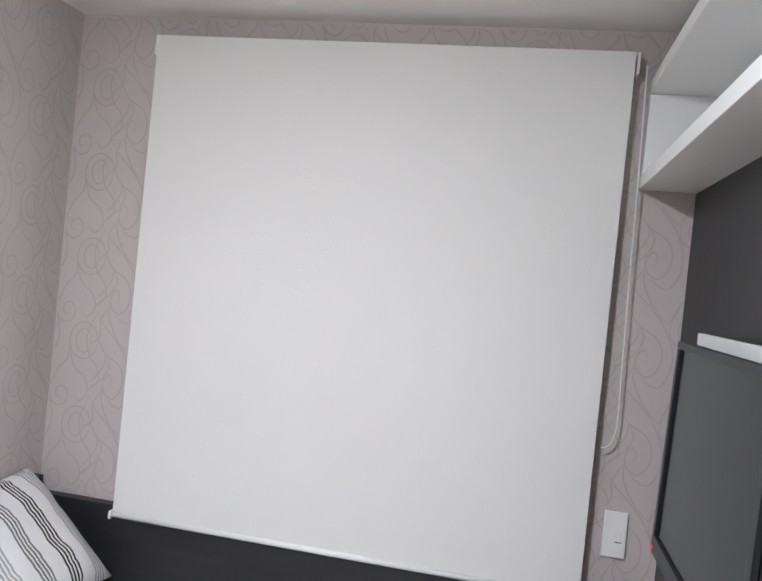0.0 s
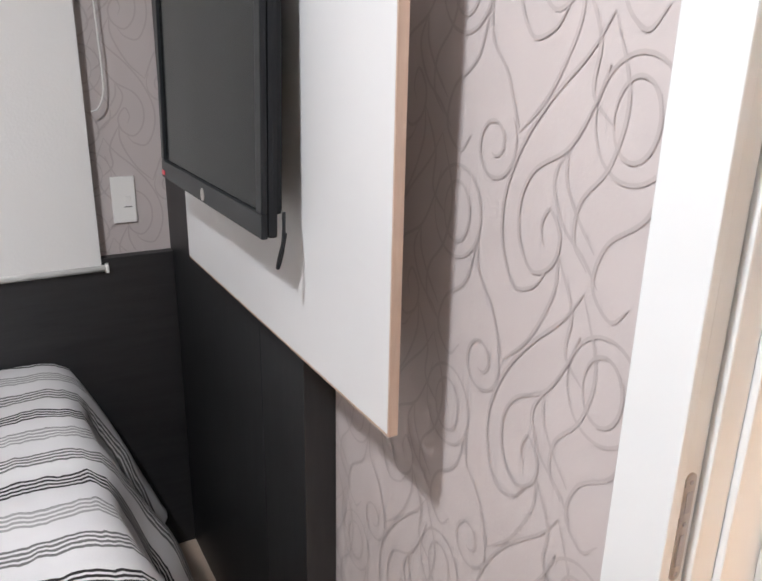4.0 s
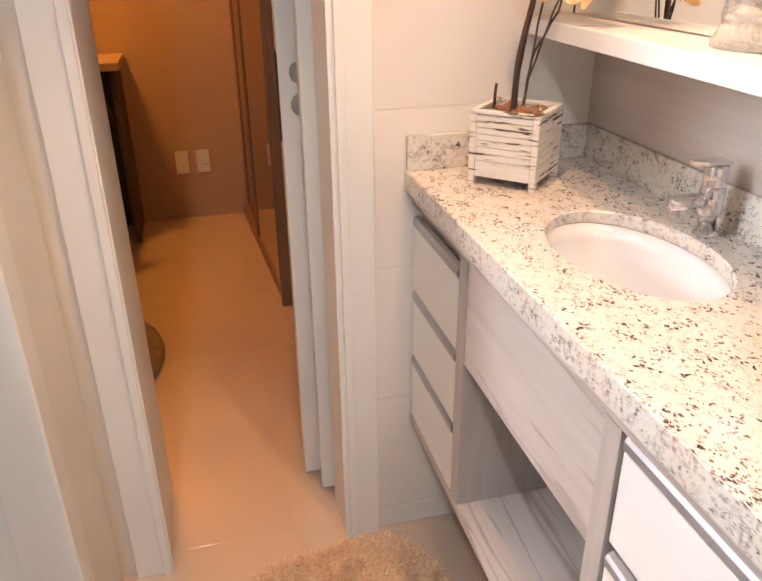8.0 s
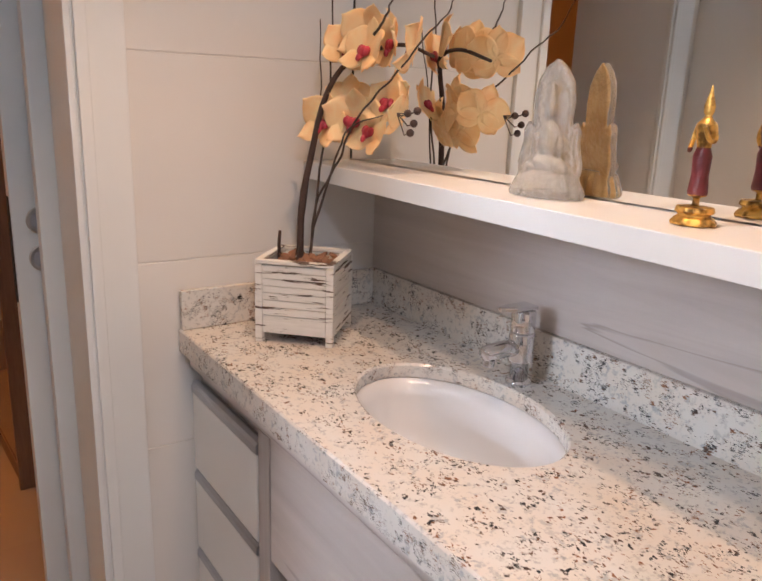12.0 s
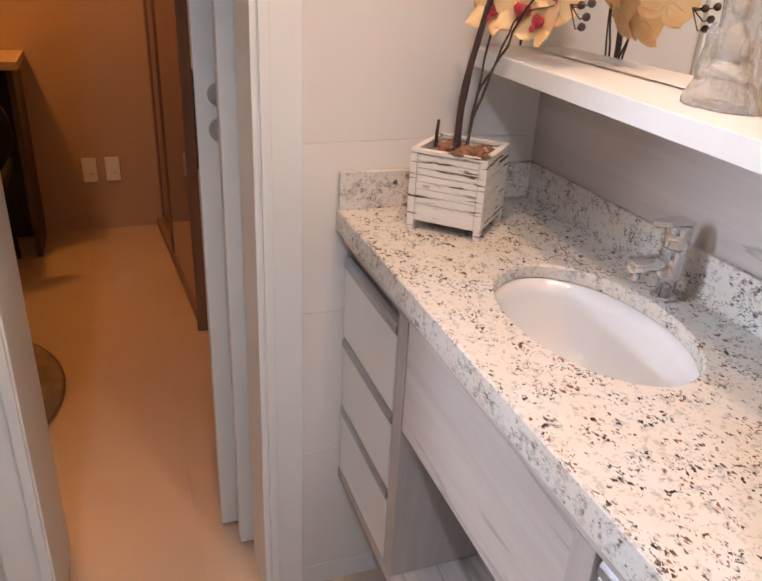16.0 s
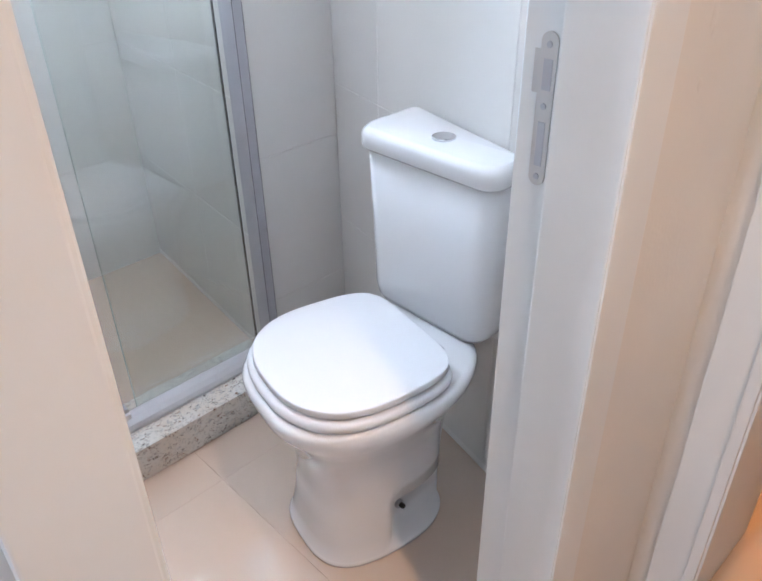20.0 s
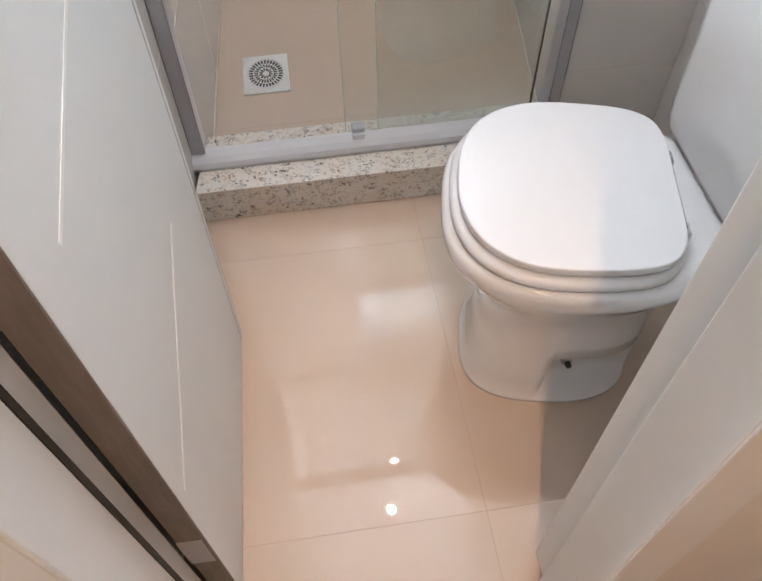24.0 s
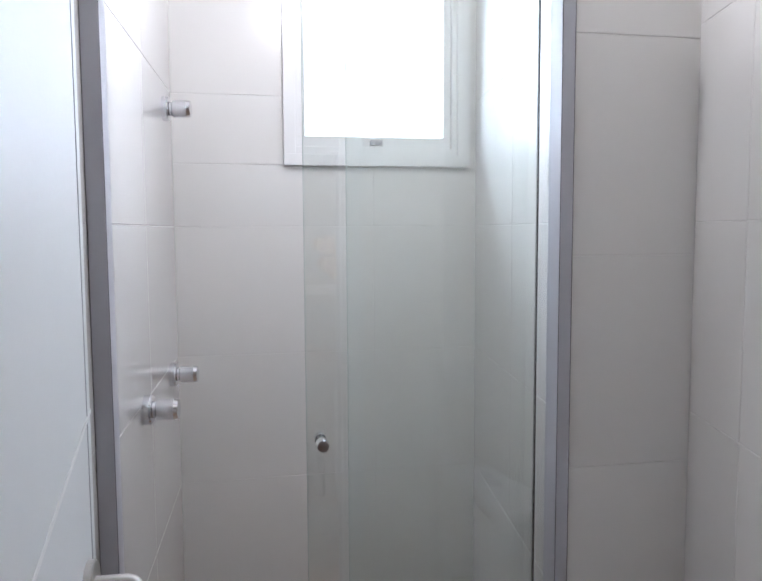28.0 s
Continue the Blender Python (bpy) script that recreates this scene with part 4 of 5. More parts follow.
basin = thing("basin", (CX, CY, 0.74), "white ceramic oval basin set under the stone worktop", "basin")
bm = bmesh.new()
loft(bm, [oval(AX + 0.010, AY + 0.010, 0.8950), oval(AX - 0.001, AY - 0.001, 0.8975), oval(AX * 0.97, AY * 0.97, 0.870), oval(AX * 0.88, AY * 0.88, 0.82), oval(AX * 0.68, AY * 0.68, 0.78), oval(AX * 0.35, AY * 0.38, 0.76), oval(0.022, 0.022, 0.757)], cap=False)
e = bmesh.ops.extrude_face_region(bm, geom=list(bm.faces))
bmesh.ops.translate(bm, verts=[v for v in e["geom"] if isinstance(v, bmesh.types.BMVert)], vec=(0, 0, -0.012))
part("bowl", bm, CERAMIC, basin, smooth=True)
bm = bmesh.new()
disc(bm, (CX, CY, 0.757), (0, 0, 1), 0.023, 0.004, 28)
waste = part("waste_ring", bm, CHROME, basin, "chrome waste ring")
bm = bmesh.new()
disc(bm, (CX, CY, 0.7612), (0, 0, 1), 0.015, 0.004, 24)
part("plug", bm, CHROME, waste)
tap = thing("mixer_tap", (0.645, -0.624, 0.92), "chrome single-lever mixer tap beside the basin", "tap")


def ringed(profile, cx, cy, n=28):
    bm = bmesh.new()
    loft(bm, [[(cx + r * math.cos(2 * math.pi * k / n), cy + r * math.sin(2 * math.pi * k / n), z) for k in range(n)] for r, z in profile])
    return bm


TX, TY = 0.645, -0.610
part("base", ringed(((0.0185, 0.920), (0.0185, 0.9235), (0.0145, 0.927)), TX, TY), CHROME, tap, smooth=True)
part("neck", ringed(((0.0135, 0.927), (0.0135, 0.950), (0.0175, 0.953)), TX, TY), CHROME, tap, smooth=True)
part("body", ringed(((0.0178, 0.953), (0.0182, 0.956), (0.0182, 0.993), (0.0170, 0.996)), TX, TY), CHROME, tap, smooth=True)
bm = bmesh.new()
tube(bm, [(TX, TY + 0.008, 0.974), (TX + 0.004, TY + 0.03, 0.974), (TX + 0.008, TY + 0.060, 0.971), (TX + 0.008, TY + 0.064, 0.970)], [0.0125, 0.0125, 0.0115, 0.009], 18)
spout = part("spout", bm, CHROME, tap, smooth=True)
bm = bmesh.new()
disc(bm, (TX + 0.0075, TY + 0.053, 0.962), (0, 0.05, -1), 0.009, 0.010, 20)
part("aerator", bm, CHROME, spout)
lever = part("lever_cap", ringed(((0.0165, 0.9965), (0.0175, 0.999), (0.0175, 1.026), (0.016, 1.029)), TX, TY), CHROME, tap, smooth=True)
bm = bmesh.new()
prism(bm, ((TX - 0.014, TY - 0.014), (TX + 0.014, TY - 0.014), (TX + 0.014, TY + 0.022), (TX + 0.009, TY + 0.042), (TX + 0.001, TY + 0.042), (TX - 0.009, TY + 0.022)), 1.0295, 1.036)
part("lever", bm, CHROME, lever, "flat chrome lever", bevel=0.0015)

# shelf and mirror over the worktop
bm = bmesh.new()
prism(bm, ((0.101, -0.663), (1.1025, -0.663), (1.1025, -0.505), (0.101, -0.468)), 1.167, 1.197)
solid("vanity_shelf", bm, WHITE, "long white lacquered shelf under the mirror", "shelf", 0.0015)
mirror = thing("wall_mirror_panel", (0.61, -0.64, 1.205), "large frameless wall mirror above the white shelf", "mirror")
part("glass", B(0.101, 1.1025, -0.6675, -0.6020, 1.1995, 2.20), MIRROR, mirror)
part("edge", B(1.0992, 1.1026, -0.6018, -0.6008, 1.1995, 2.20), SEAL, mirror, "thin dark mirror edge")
for x in (0.30, 0.92):
    part("mirror_clip", B(x - 0.012, x + 0.012, -0.6675, -0.5990, 2.190, 2.212), CHROME, mirror, "small chrome clip", bevel=0.001)


def blobs(*balls, twist=None):
    """Rounded lumps (x, y, z, rx, ry, rz) in one mesh."""
    bm = bmesh.new()
    for x, y, z, a, b, c in balls:
        s = bmesh.ops.create_uvsphere(bm, u_segments=20, v_segments=12, radius=1.0)
        for v in s["verts"]:
            n = 1 + 0.07 * noise.noise(v.co * 3.1 + Vector((x, y, z)) * 40)
            v.co = Vector((x + v.co.x * a * n, y + v.co.y * b * n, z + v.co.z * c * n))
    return bm


def one_skin(ob, grain):
    """Melt the overlapping masses of a figurine into one closed skin."""
    mod = ob.modifiers.new("skin", "REMESH")
    mod.mode, mod.voxel_size, mod.use_smooth_shade = "VOXEL", grain, True
    bpy.context.view_layer.update()
    deps = bpy.context.evaluated_depsgraph_get()
    me = bpy.data.meshes.new_from_object(ob.evaluated_get(deps))
    ob.modifiers.clear()
    ob.data = me
    return ob


def arch_figurine(label, x, y, z, turn):
    """Cast crystal figurine of one mesh: pointed arch, side lobes, rounded masses and a fluted foot."""
    bm = blobs((0, 0.010, 0.040, 0.028, 0.009, 0.010), (0, 0.008, 0.068, 0.015, 0.009, 0.022), (0, 0.008, 0.104, 0.009, 0.008, 0.011), (0, 0.007, 0.121, 0.006, 0.006, 0.010),
               (-0.018, 0.009, 0.060, 0.005, 0.007, 0.017), (0.018, 0.009, 0.060, 0.005, 0.007, 0.017), (-0.021, 0.011, 0.036, 0.013, 0.008, 0.007), (0.021, 0.011, 0.036, 0.013, 0.008, 0.007))
    half = [(0.043, 0.020), (0.046, 0.040), (0.040, 0.062), (0.040, 0.078), (0.034, 0.088), (0.028, 0.080), (0.026, 0.092), (0.028, 0.112), (0.024, 0.134), (0.013, 0.149), (0.0, 0.158)]
    side = half + [(-p, q) for p, q in half[-2::-1]]
    loft(bm, [[(p * s, d, 0.020 + (q - 0.020) * s) for p, q in side] for d, s in ((-0.010, 0.95), (-0.008, 1.0), (0.003, 1.0), (0.0035, 0.90), (0.001, 0.86))])
    n = 64
    loft(bm, [[((0.052 * r) * (1 + 0.05 * math.cos(k * 2 * math.pi / 4)) * math.cos(2 * math.pi * k / n), 0.026 * r * (1 + 0.07 * math.cos(k * 2 * math.pi / 4)) * math.sin(2 * math.pi * k / n), h) for k in range(n)] for r, h in ((1.0, 0.0), (1.04, 0.006), (0.96, 0.014), (0.82, 0.026), (0.7, 0.03))])
    bm.transform(pose(x, y, z, 0, 0, turn) @ Matrix.Diagonal((0.88, 0.92, 1.02, 1)))
    return one_skin(solid("figurine", bm, CRYSTAL, label, "figurine"), 0.0014)


def standing_figurine(label, x, y, z, h):
    """Slender standing figurine of one mesh on a petalled foot."""
    bm = bmesh.new()
    n = 32

    def turned(profile, petals=0.0):
        loft(bm, [[(x + r * (1 + petals * abs(math.cos(k * math.pi * 8 / n))) * math.cos(2 * math.pi * k / n), y + 0.85 * r * (1 + petals * abs(math.cos(k * math.pi * 8 / n))) * math.sin(2 * math.pi * k / n), z + q * h) for k in range(n)] for r, q in profile])
    turned(((0.020, 0.0), (0.021, 0.02), (0.018, 0.05), (0.0135, 0.075), (0.018, 0.10), (0.0165, 0.135), (0.008, 0.14)), 0.13)
    turned([(r * 0.80, q) for r, q in ((0.0045, 0.14), (0.004, 0.20), (0.0115, 0.215), (0.0125, 0.24), (0.0105, 0.36), (0.0115, 0.50), (0.0085, 0.555), (0.0085, 0.58), (0.0115, 0.68), (0.0120, 0.73), (0.006, 0.765), (0.004, 0.785), (0.0062, 0.81), (0.0070, 0.85), (0.0055, 0.885), (0.0048, 0.90), (0.0030, 0.93), (0.0022, 0.955), (0.0008, 1.0))])
    for s in (-1, 1):
        tube(bm, smooth_line([(x + s * 0.0085, y, z + 0.725 * h), (x + s * 0.0115, y + 0.001, z + 0.62 * h), (x + s * 0.0095, y + 0.008, z + (0.54 if s > 0 else 0.62) * h), (x + s * 0.006, y + 0.012, z + (0.56 if s > 0 else 0.71) * h)], 5), 0.0024, 8)
    return one_skin(solid("figurine", bm, ROBED, label, "figurine", smooth=True), 0.0009)


def squat_figurine(label, x, y, z):
    bm = blobs((x, y, z + 0.020, 0.024, 0.020, 0.019), (x, y, z + 0.048, 0.019, 0.016, 0.022), (x, y, z + 0.080, 0.012, 0.011, 0.014), (x, y, z + 0.094, 0.007, 0.007, 0.008), (x - 0.018, y + 0.008, z + 0.014, 0.014, 0.014, 0.011), (x + 0.018, y + 0.008, z + 0.014, 0.014, 0.014, 0.011))
    return one_skin(solid("figurine", bm, PAINTED, label, "figurine", smooth=True), 0.0014)


arch_figurine("cast crystal figurine with a pointed arch on the shelf", 0.577, -0.558, 1.1975, 18)
standing_figurine("slender gold standing figurine in a dark red robe", 0.370, -0.545, 1.1975, 0.132)
squat_figurine("small painted red and green figurine on the shelf", 0.254, -0.530, 1.1990)

# planter with orchid
POTM = pose(0.985, -0.447, 0.9205, 0, 0, 45)
pot = thing("planter", (0.985, -0.447, 0.92), "distressed white wooden planter box filled with bark chips", "planter")


def on_pot(bm):
    bm.transform(POTM)
    return bm


H = 0.0645
for side in range(4):
    turn = pose(0, 0, 0, 0, 0, 90 * side)
    z = 0.016
    for k, high in enumerate((0.030, 0.013, 0.012, 0.012, 0.011, 0.012, 0.011, 0.0115)):
        bm = bmesh.new()
        push = random.uniform(-0.0008, 0.0006)
        box(bm, -H + 0.0125, H - 0.0125, -H + 0.0012 + push, -H + 0.0100, z, z + high - 0.0010)
        bm.transform(turn)
        part("slat", on_pot(bm), DISTRESSED, pot, bevel=0.0009)
        z += high
    bm = bmesh.new()
    box(bm, -H + 0.001, H - 0.011, -H - 0.0005, -H + 0.0105, 0.1295, 0.136)
    bm.transform(turn)
    part("rim_board", on_pot(bm), DISTRESSED, pot, bevel=0.0012)
    bm = bmesh.new()
    box(bm, -H, -H + 0.012, -H, -H + 0.012, 0.0, 0.1290)
    bm.transform(turn)
    part("corner_post", on_pot(bm), DISTRESSED, pot, bevel=0.0014)
bm = bmesh.new()
box(bm, -H + 0.0125, H - 0.0125, -H + 0.0125, H - 0.0125, 0.018, 0.112)
part("soil", on_pot(bm), CHIPS, pot, "brown bark filling")
bm = bmesh.new()
for k in range(70):
    m = pose(random.uniform(-0.042, 0.042), random.uniform(-0.042, 0.042), 0.114 + random.uniform(0, 0.014), random.uniform(-45, 45), random.uniform(-45, 45), random.uniform(0, 360))
    s = bmesh.ops.create_icosphere(bm, subdivisions=1, radius=0.5)
    for v in s["verts"]:
        v.co *= 1 + 0.35 * noise.noise(v.co * 4 + Vector((k, 0, 0)))
    bmesh.ops.transform(bm, matrix=m @ Matrix.Diagonal((random.uniform(0.018, 0.042), random.uniform(0.012, 0.022), random.uniform(0.006, 0.012), 1)), verts=s["verts"])
chips = part("bark", on_pot(bm), CHIPS, pot, "loose brown bark chips")
chips["kind"] = "stuff"

orchid = thing("orchid", (0.950, -0.430, 1.04), "artificial peach orchid with crimson lips on bare brown stems", "plant")
bm = bmesh.new()
STEM = smooth_line([(1.015, -0.452, 1.030), (1.016, -0.456, 1.130), (1.005, -0.468, 1.220), (0.992, -0.482, 1.300), (0.974, -0.505, 1.352), (0.935, -0.535, 1.378), (0.870, -0.548, 1.384), (0.800, -0.548, 1.366)], 6)
tube(bm, STEM, [0.0064 - 0.0040 * i / len(STEM) for i in range(len(STEM))], 8)
part("stem", bm, BROWNSTEM, orchid, "dark brown stem", smooth=True)
for base, *way in (((0.998, -0.460, 1.030), (1.004, -0.480, 1.170), (1.006, -0.498, 1.302), (1.000, -0.500, 1.420), (1.008, -0.500, 1.535), (1.004, -0.500, 1.620)),
                   ((1.005, -0.440, 1.030), (1.026, -0.470, 1.150), (1.020, -0.490, 1.300), (1.040, -0.500, 1.427)),
                   ((0.985, -0.455, 1.030), (1.012, -0.480, 1.131), (0.962, -0.492, 1.207), (0.930, -0.496, 1.262), (0.879, -0.500, 1.306), (0.815, -0.500, 1.345), (0.756, -0.500, 1.388), (0.715, -0.500, 1.412), (0.686, -0.500, 1.455)),
                   ((0.990, -0.465, 1.10), (0.965, -0.485, 1.20), (0.935, -0.495, 1.26), (0.850, -0.498, 1.283)),
                   ((0.880, -0.500, 1.395), (0.855, -0.500, 1.415), (0.840, -0.500, 1.435), (0.828, -0.500, 1.462))):
    bm = bmesh.new()
    line = smooth_line([base] + way, 6)
    line = [p + Vector((0.0014 * math.sin(i * 1.3), 0.001 * math.cos(i * 1.7), 0)) for i, p in enumerate(line)]
    tube(bm, line, [0.0023 - 0.0015 * i / len(line) for i in range(len(line))], 6)
    part("twig", bm, TWIG, orchid, "thin bare twig", smooth=True)
bm = bmesh.new()
tube(bm, [(1.022, -0.418, 1.03), (1.020, -0.416, 1.07), (1.016, -0.416, 1.092)], [0.0035, 0.003, 0.0026], 8)
part("stub", bm, BROWNSTEM, orchid, "short dark stub", smooth=True)
for x, z in ((0.790, 1.288), (0.775, 1.275), (0.782, 1.262), (0.768, 1.292)):
    bm = bmesh.new()
    bmesh.ops.create_uvsphere(bm, u_segments=10, v_segments=8, radius=0.0055)
    bm.transform(pose(x, -0.500, z))
    bud = part("bud", bm, BROWNSTEM, orchid, "small dark flower bud", smooth=True)
    bm = bmesh.new()
    tube(bm, [(x, -0.500, z), (x + 0.014, -0.500, z - 0.004), (0.815, -0.500, 1.287)], 0.001, 5)
    part("bud_stalk", bm, TWIG, bud)


def petal_mesh(bm, length, width, cup, turn, m):
    """A broad rounded petal that narrows to its base, cupped and ruffled at the rim."""
    n = 6
    rows = []
    phase = random.uniform(0, 6.28)
    for i in range(11):
        u = i / 10
        half = width * (0.22 * (1 - u) + math.sin(math.pi * min(1.0, 0.10 + 0.90 * u) ** 1.25) ** 0.62 * 0.98) if i < 10 else width * 0.10
        row = []
        for k in range(-n, n + 1):
            v = k / n
            z = cup * (u * u * 0.9 - 0.25 * v * v * u) + 0.05 * length * u * abs(v) ** 3 * math.sin(5 * u + 4 * v + phase)
            p = Vector((v * half, length * (u - 0.10 * v * v * (u > 0.6) * (u - 0.6)), z))
            row.append(bm.verts.new(m @ (Matrix.Rotation(turn, 4, "Z") @ p)))
        rows.append(row)
    for a, b in zip(rows, rows[1:]):
        for k in range(2 * n):
            bm.faces.new((a[k], a[k + 1], b[k + 1], b[k]))


def flower(x, z, size, turn, y=-0.43, tilt=0):
    m = Matrix.Translation((x, y, z)) @ Matrix.Rotation(math.radians(turn), 4, "Z") @ Matrix.Rotation(math.radians(-80 + tilt), 4, "X") @ Matrix.Rotation(math.radians(random.uniform(-20, 20)), 4, "Z")
    f = None
    for a, ln, wd in ((0, 0.94, 0.33), (132, 0.92, 0.32), (-132, 0.92, 0.32), (66, 0.96, 0.50), (-66, 0.96, 0.50)):
        bm = bmesh.new()
        petal_mesh(bm, size * ln, size * wd, size * random.uniform(0.16, 0.46), math.radians(180 + a + random.uniform(-8, 8)), m)
        e = bmesh.ops.extrude_face_region(bm, geom=list(bm.faces))
        off = m.to_3x3() @ Vector((0, 0, -0.0008))
        bmesh.ops.translate(bm, verts=[v for v in e["geom"] if isinstance(v, bmesh.types.BMVert)], vec=off)
        if f is None:
            f = part("flower", bm, PETAL, orchid, "peach orchid flower", smooth=True)
        else:
            part("petal", bm, PETAL, f, smooth=True)
    bm = bmesh.new()
    for k, (px, py, pz, r) in enumerate(((0, 0.08, 0.12, 0.16), (0.15, 0.03, 0.10, 0.13), (-0.15, 0.03, 0.10, 0.13), (0, 0.27, 0.17, 0.10))):
        s = bmesh.ops.create_uvsphere(bm, u_segments=10, v_segments=8, radius=size * r)
        bmesh.ops.transform(bm, matrix=m @ Matrix.Translation((px * size, py * size, pz * size)) @ Matrix.Diagonal((1, 1.2, 0.7, 1)), verts=s["verts"])
    part("lip", bm, LIP, f, "crimson flower lip", smooth=True)


for x, y, z, s, turn, tilt in ((1.000, -0.462, 1.266, 0.052, 20, 0), (0.985, -0.492, 1.380, 0.046, 65, 6), (0.945, -0.505, 1.398, 0.052, 35, -14), (0.915, -0.485, 1.375, 0.052, 5, 10), (0.868, -0.500, 1.384, 0.050, -20, -6),
                               (0.815, -0.500, 1.372, 0.050, -45, 8), (0.985, -0.500, 1.300, 0.046, 60, 14), (0.948, -0.485, 1.272, 0.054, 30, -10), (0.905, -0.490, 1.258, 0.052, 0, 6), (0.885, -0.508, 1.300, 0.050, 10, 18), (0.838, -0.500, 1.290, 0.048, -50, 4)):
    flower(x, z, s, turn, y - 0.025, tilt)

# shag mat before the vanity
MATM = pose(0.757, -0.100, 0, 0, 0, 7)
outline = []
for k in range(56):
    a = 2 * math.pi * k / 56
    c, s = math.cos(a), math.sin(a)
    outline.append((0.30 * math.copysign(abs(c) ** 0.42, c), 0.225 * math.copysign(abs(s) ** 0.42, s)))
bm = bmesh.new()
prism(bm, outline, 0.001, 0.012)
bm.transform(MATM)
mat = thing("bath_mat", (0.757, -0.10, 0.0), "beige shag bath mat with dark brown patches on the tiles", "mat")
part("backing", bm, SHAG, mat)
verts, faces = [], []
for k in range(9000):
    x, y = random.uniform(-0.305, 0.305), random.uniform(-0.232, 0.232)
    if abs(x / 0.303) ** 4.2 + abs(y / 0.229) ** 4.2 > 1:
        continue
    a, lean = random.uniform(0, 2 * math.pi), random.uniform(0.006, 0.018)
    h, r = random.uniform(0.010, 0.019), random.uniform(0.0022, 0.0036)
    first = len(verts)
    for u, g in ((0.0, 1.0), (0.55, 1.0), (1.0, 0.75)):
        cx, cy, cz = x + lean * u * u * math.cos(a), y + lean * u * u * math.sin(a), 0.008 + h * u * (1 - 0.18 * u)
        for q in range(3):
            b2 = a + q * 2 * math.pi / 3
            verts.append(MATM @ Vector((cx + r * g * math.cos(b2), cy + r * g * math.sin(b2), cz)))
    for lev in (0, 3):
        for q in range(3):
            faces.append((first + lev + q, first + lev + (q + 1) % 3, first + lev + 3 + (q + 1) % 3, first + lev + 3 + q))
    faces.append((first + 6, first + 7, first + 8))
me = bpy.data.meshes.new("pile")
me.from_pydata(verts, [], faces)
me.materials.append(SHAG)
pile = put(new("pile", me), mat)
pile["label"], pile["kind"] = "long shag pile", "stuff"

# ---- the warm room beyond the sliding door ----
for k, y in enumerate((0.218, 0.112)):
    wall_plate("wall_socket", "white plastic switch plate low on the tan wall", lambda x, z, d, y=y: (3.579 - d, y - x, 0.305 + z), 0.066, 0.118)

desk = thing("desk", (3.4, 1.0, 0), "dark desk with a pale wooden top against the far wall", "desk")
part("desktop", B(3.24, 3.575, 0.425, 1.62, 0.826, 0.860), TANWALL, desk, "pale wooden desktop", bevel=0.002)
part("side_panel", B(3.27, 3.575, 0.450, 0.475, 0.0, 0.8255), DARKDESK, desk, bevel=0.001)
part("side_panel", B(3.27, 3.575, 1.570, 1.595, 0.0, 0.8255), DARKDESK, desk, bevel=0.001)
part("back_panel", B(3.545, 3.565, 0.4755, 1.5695, 0.0, 0.8255), DARKDESK, desk)

solid("wall_panel", B(3.556, 3.579, 0.55, 1.62, 0.90, 2.30), BROWN, "brown wooden wall panel above the desk", "wall panel", 0.001)

chair = thing("office_chair", (3.10, 0.71, 0), "black chair with a rounded back at the desk", "chair")
CH = (3.10, 0.71)
bm = bmesh.new()
box(bm, CH[0] - 0.14, CH[0] + 0.22, CH[1] - 0.20, CH[1] + 0.20, 0.40, 0.455)
part("seat", bm, BLACKCLOTH, chair, bevel=0.022, smooth=True, segments=3)
bm = bmesh.new()
rim = []
for k in range(36):
    a = 2 * math.pi * k / 36
    c, s = math.cos(a), math.sin(a)
    w = 0.255 - 0.07 * (s < 0) * abs(s)
    rim.append((w * math.copysign(abs(c) ** 0.7, c), 0.615 + 0.205 * math.copysign(abs(s) ** 0.8, s)))
loft(bm, [[(CH[0] - 0.17 - 0.05 * (q - 0.4) + d + 0.10 * (p * s / 0.255) ** 2, CH[1] + p * s, 0.615 + (q - 0.615) * s) for p, q in rim] for d, s in ((-0.018, 0.94), (-0.020, 1.0), (0.006, 1.0), (0.010, 0.94))])
part("backrest", bm, BLACKCLOTH, chair, smooth=True)
for sx in (-0.12, 0.18):
    for sy in (-0.16, 0.16):
        bm = bmesh.new()
        tube(bm, [(CH[0] + sx, CH[1] + sy, 0.0005), (CH[0] + sx * 0.8, CH[1] + sy * 0.85, 0.41)], [0.011, 0.014], 12)
        part("leg", bm, BLACK, chair, smooth=True)

bm = bmesh.new()
n = 72
loft(bm, [[(2.12 + r * (1 + 0.006 * math.sin(9 * 2 * math.pi * k / n)) * math.cos(2 * math.pi * k / n), 0.83 + r * math.sin(2 * math.pi * k / n), z) for k in range(n)] for r, z in ((0.50, 0.001), (0.505, 0.008), (0.49, 0.014), (0.3, 0.0155))])
solid("round_rug", bm, RUG, "round grey-brown pile rug on the tiles", "rug", smooth=True)

ward = thing("wardrobe", (3.0, -0.42, 0), "brown wardrobe with bronze mirrored sliding doors", "wardrobe")


def wall_y(x):
    return -0.13 + (x - 2.41) * (0.068 / 1.17)


def slab(x0, x1, d0, d1, z0, z1):
    bm = bmesh.new()
    prism(bm, ((x0, wall_y(x0) - d1), (x1, wall_y(x1) - d1), (x1, wall_y(x1) - d0), (x0, wall_y(x0) - d0)), z0, z1)
    return bm


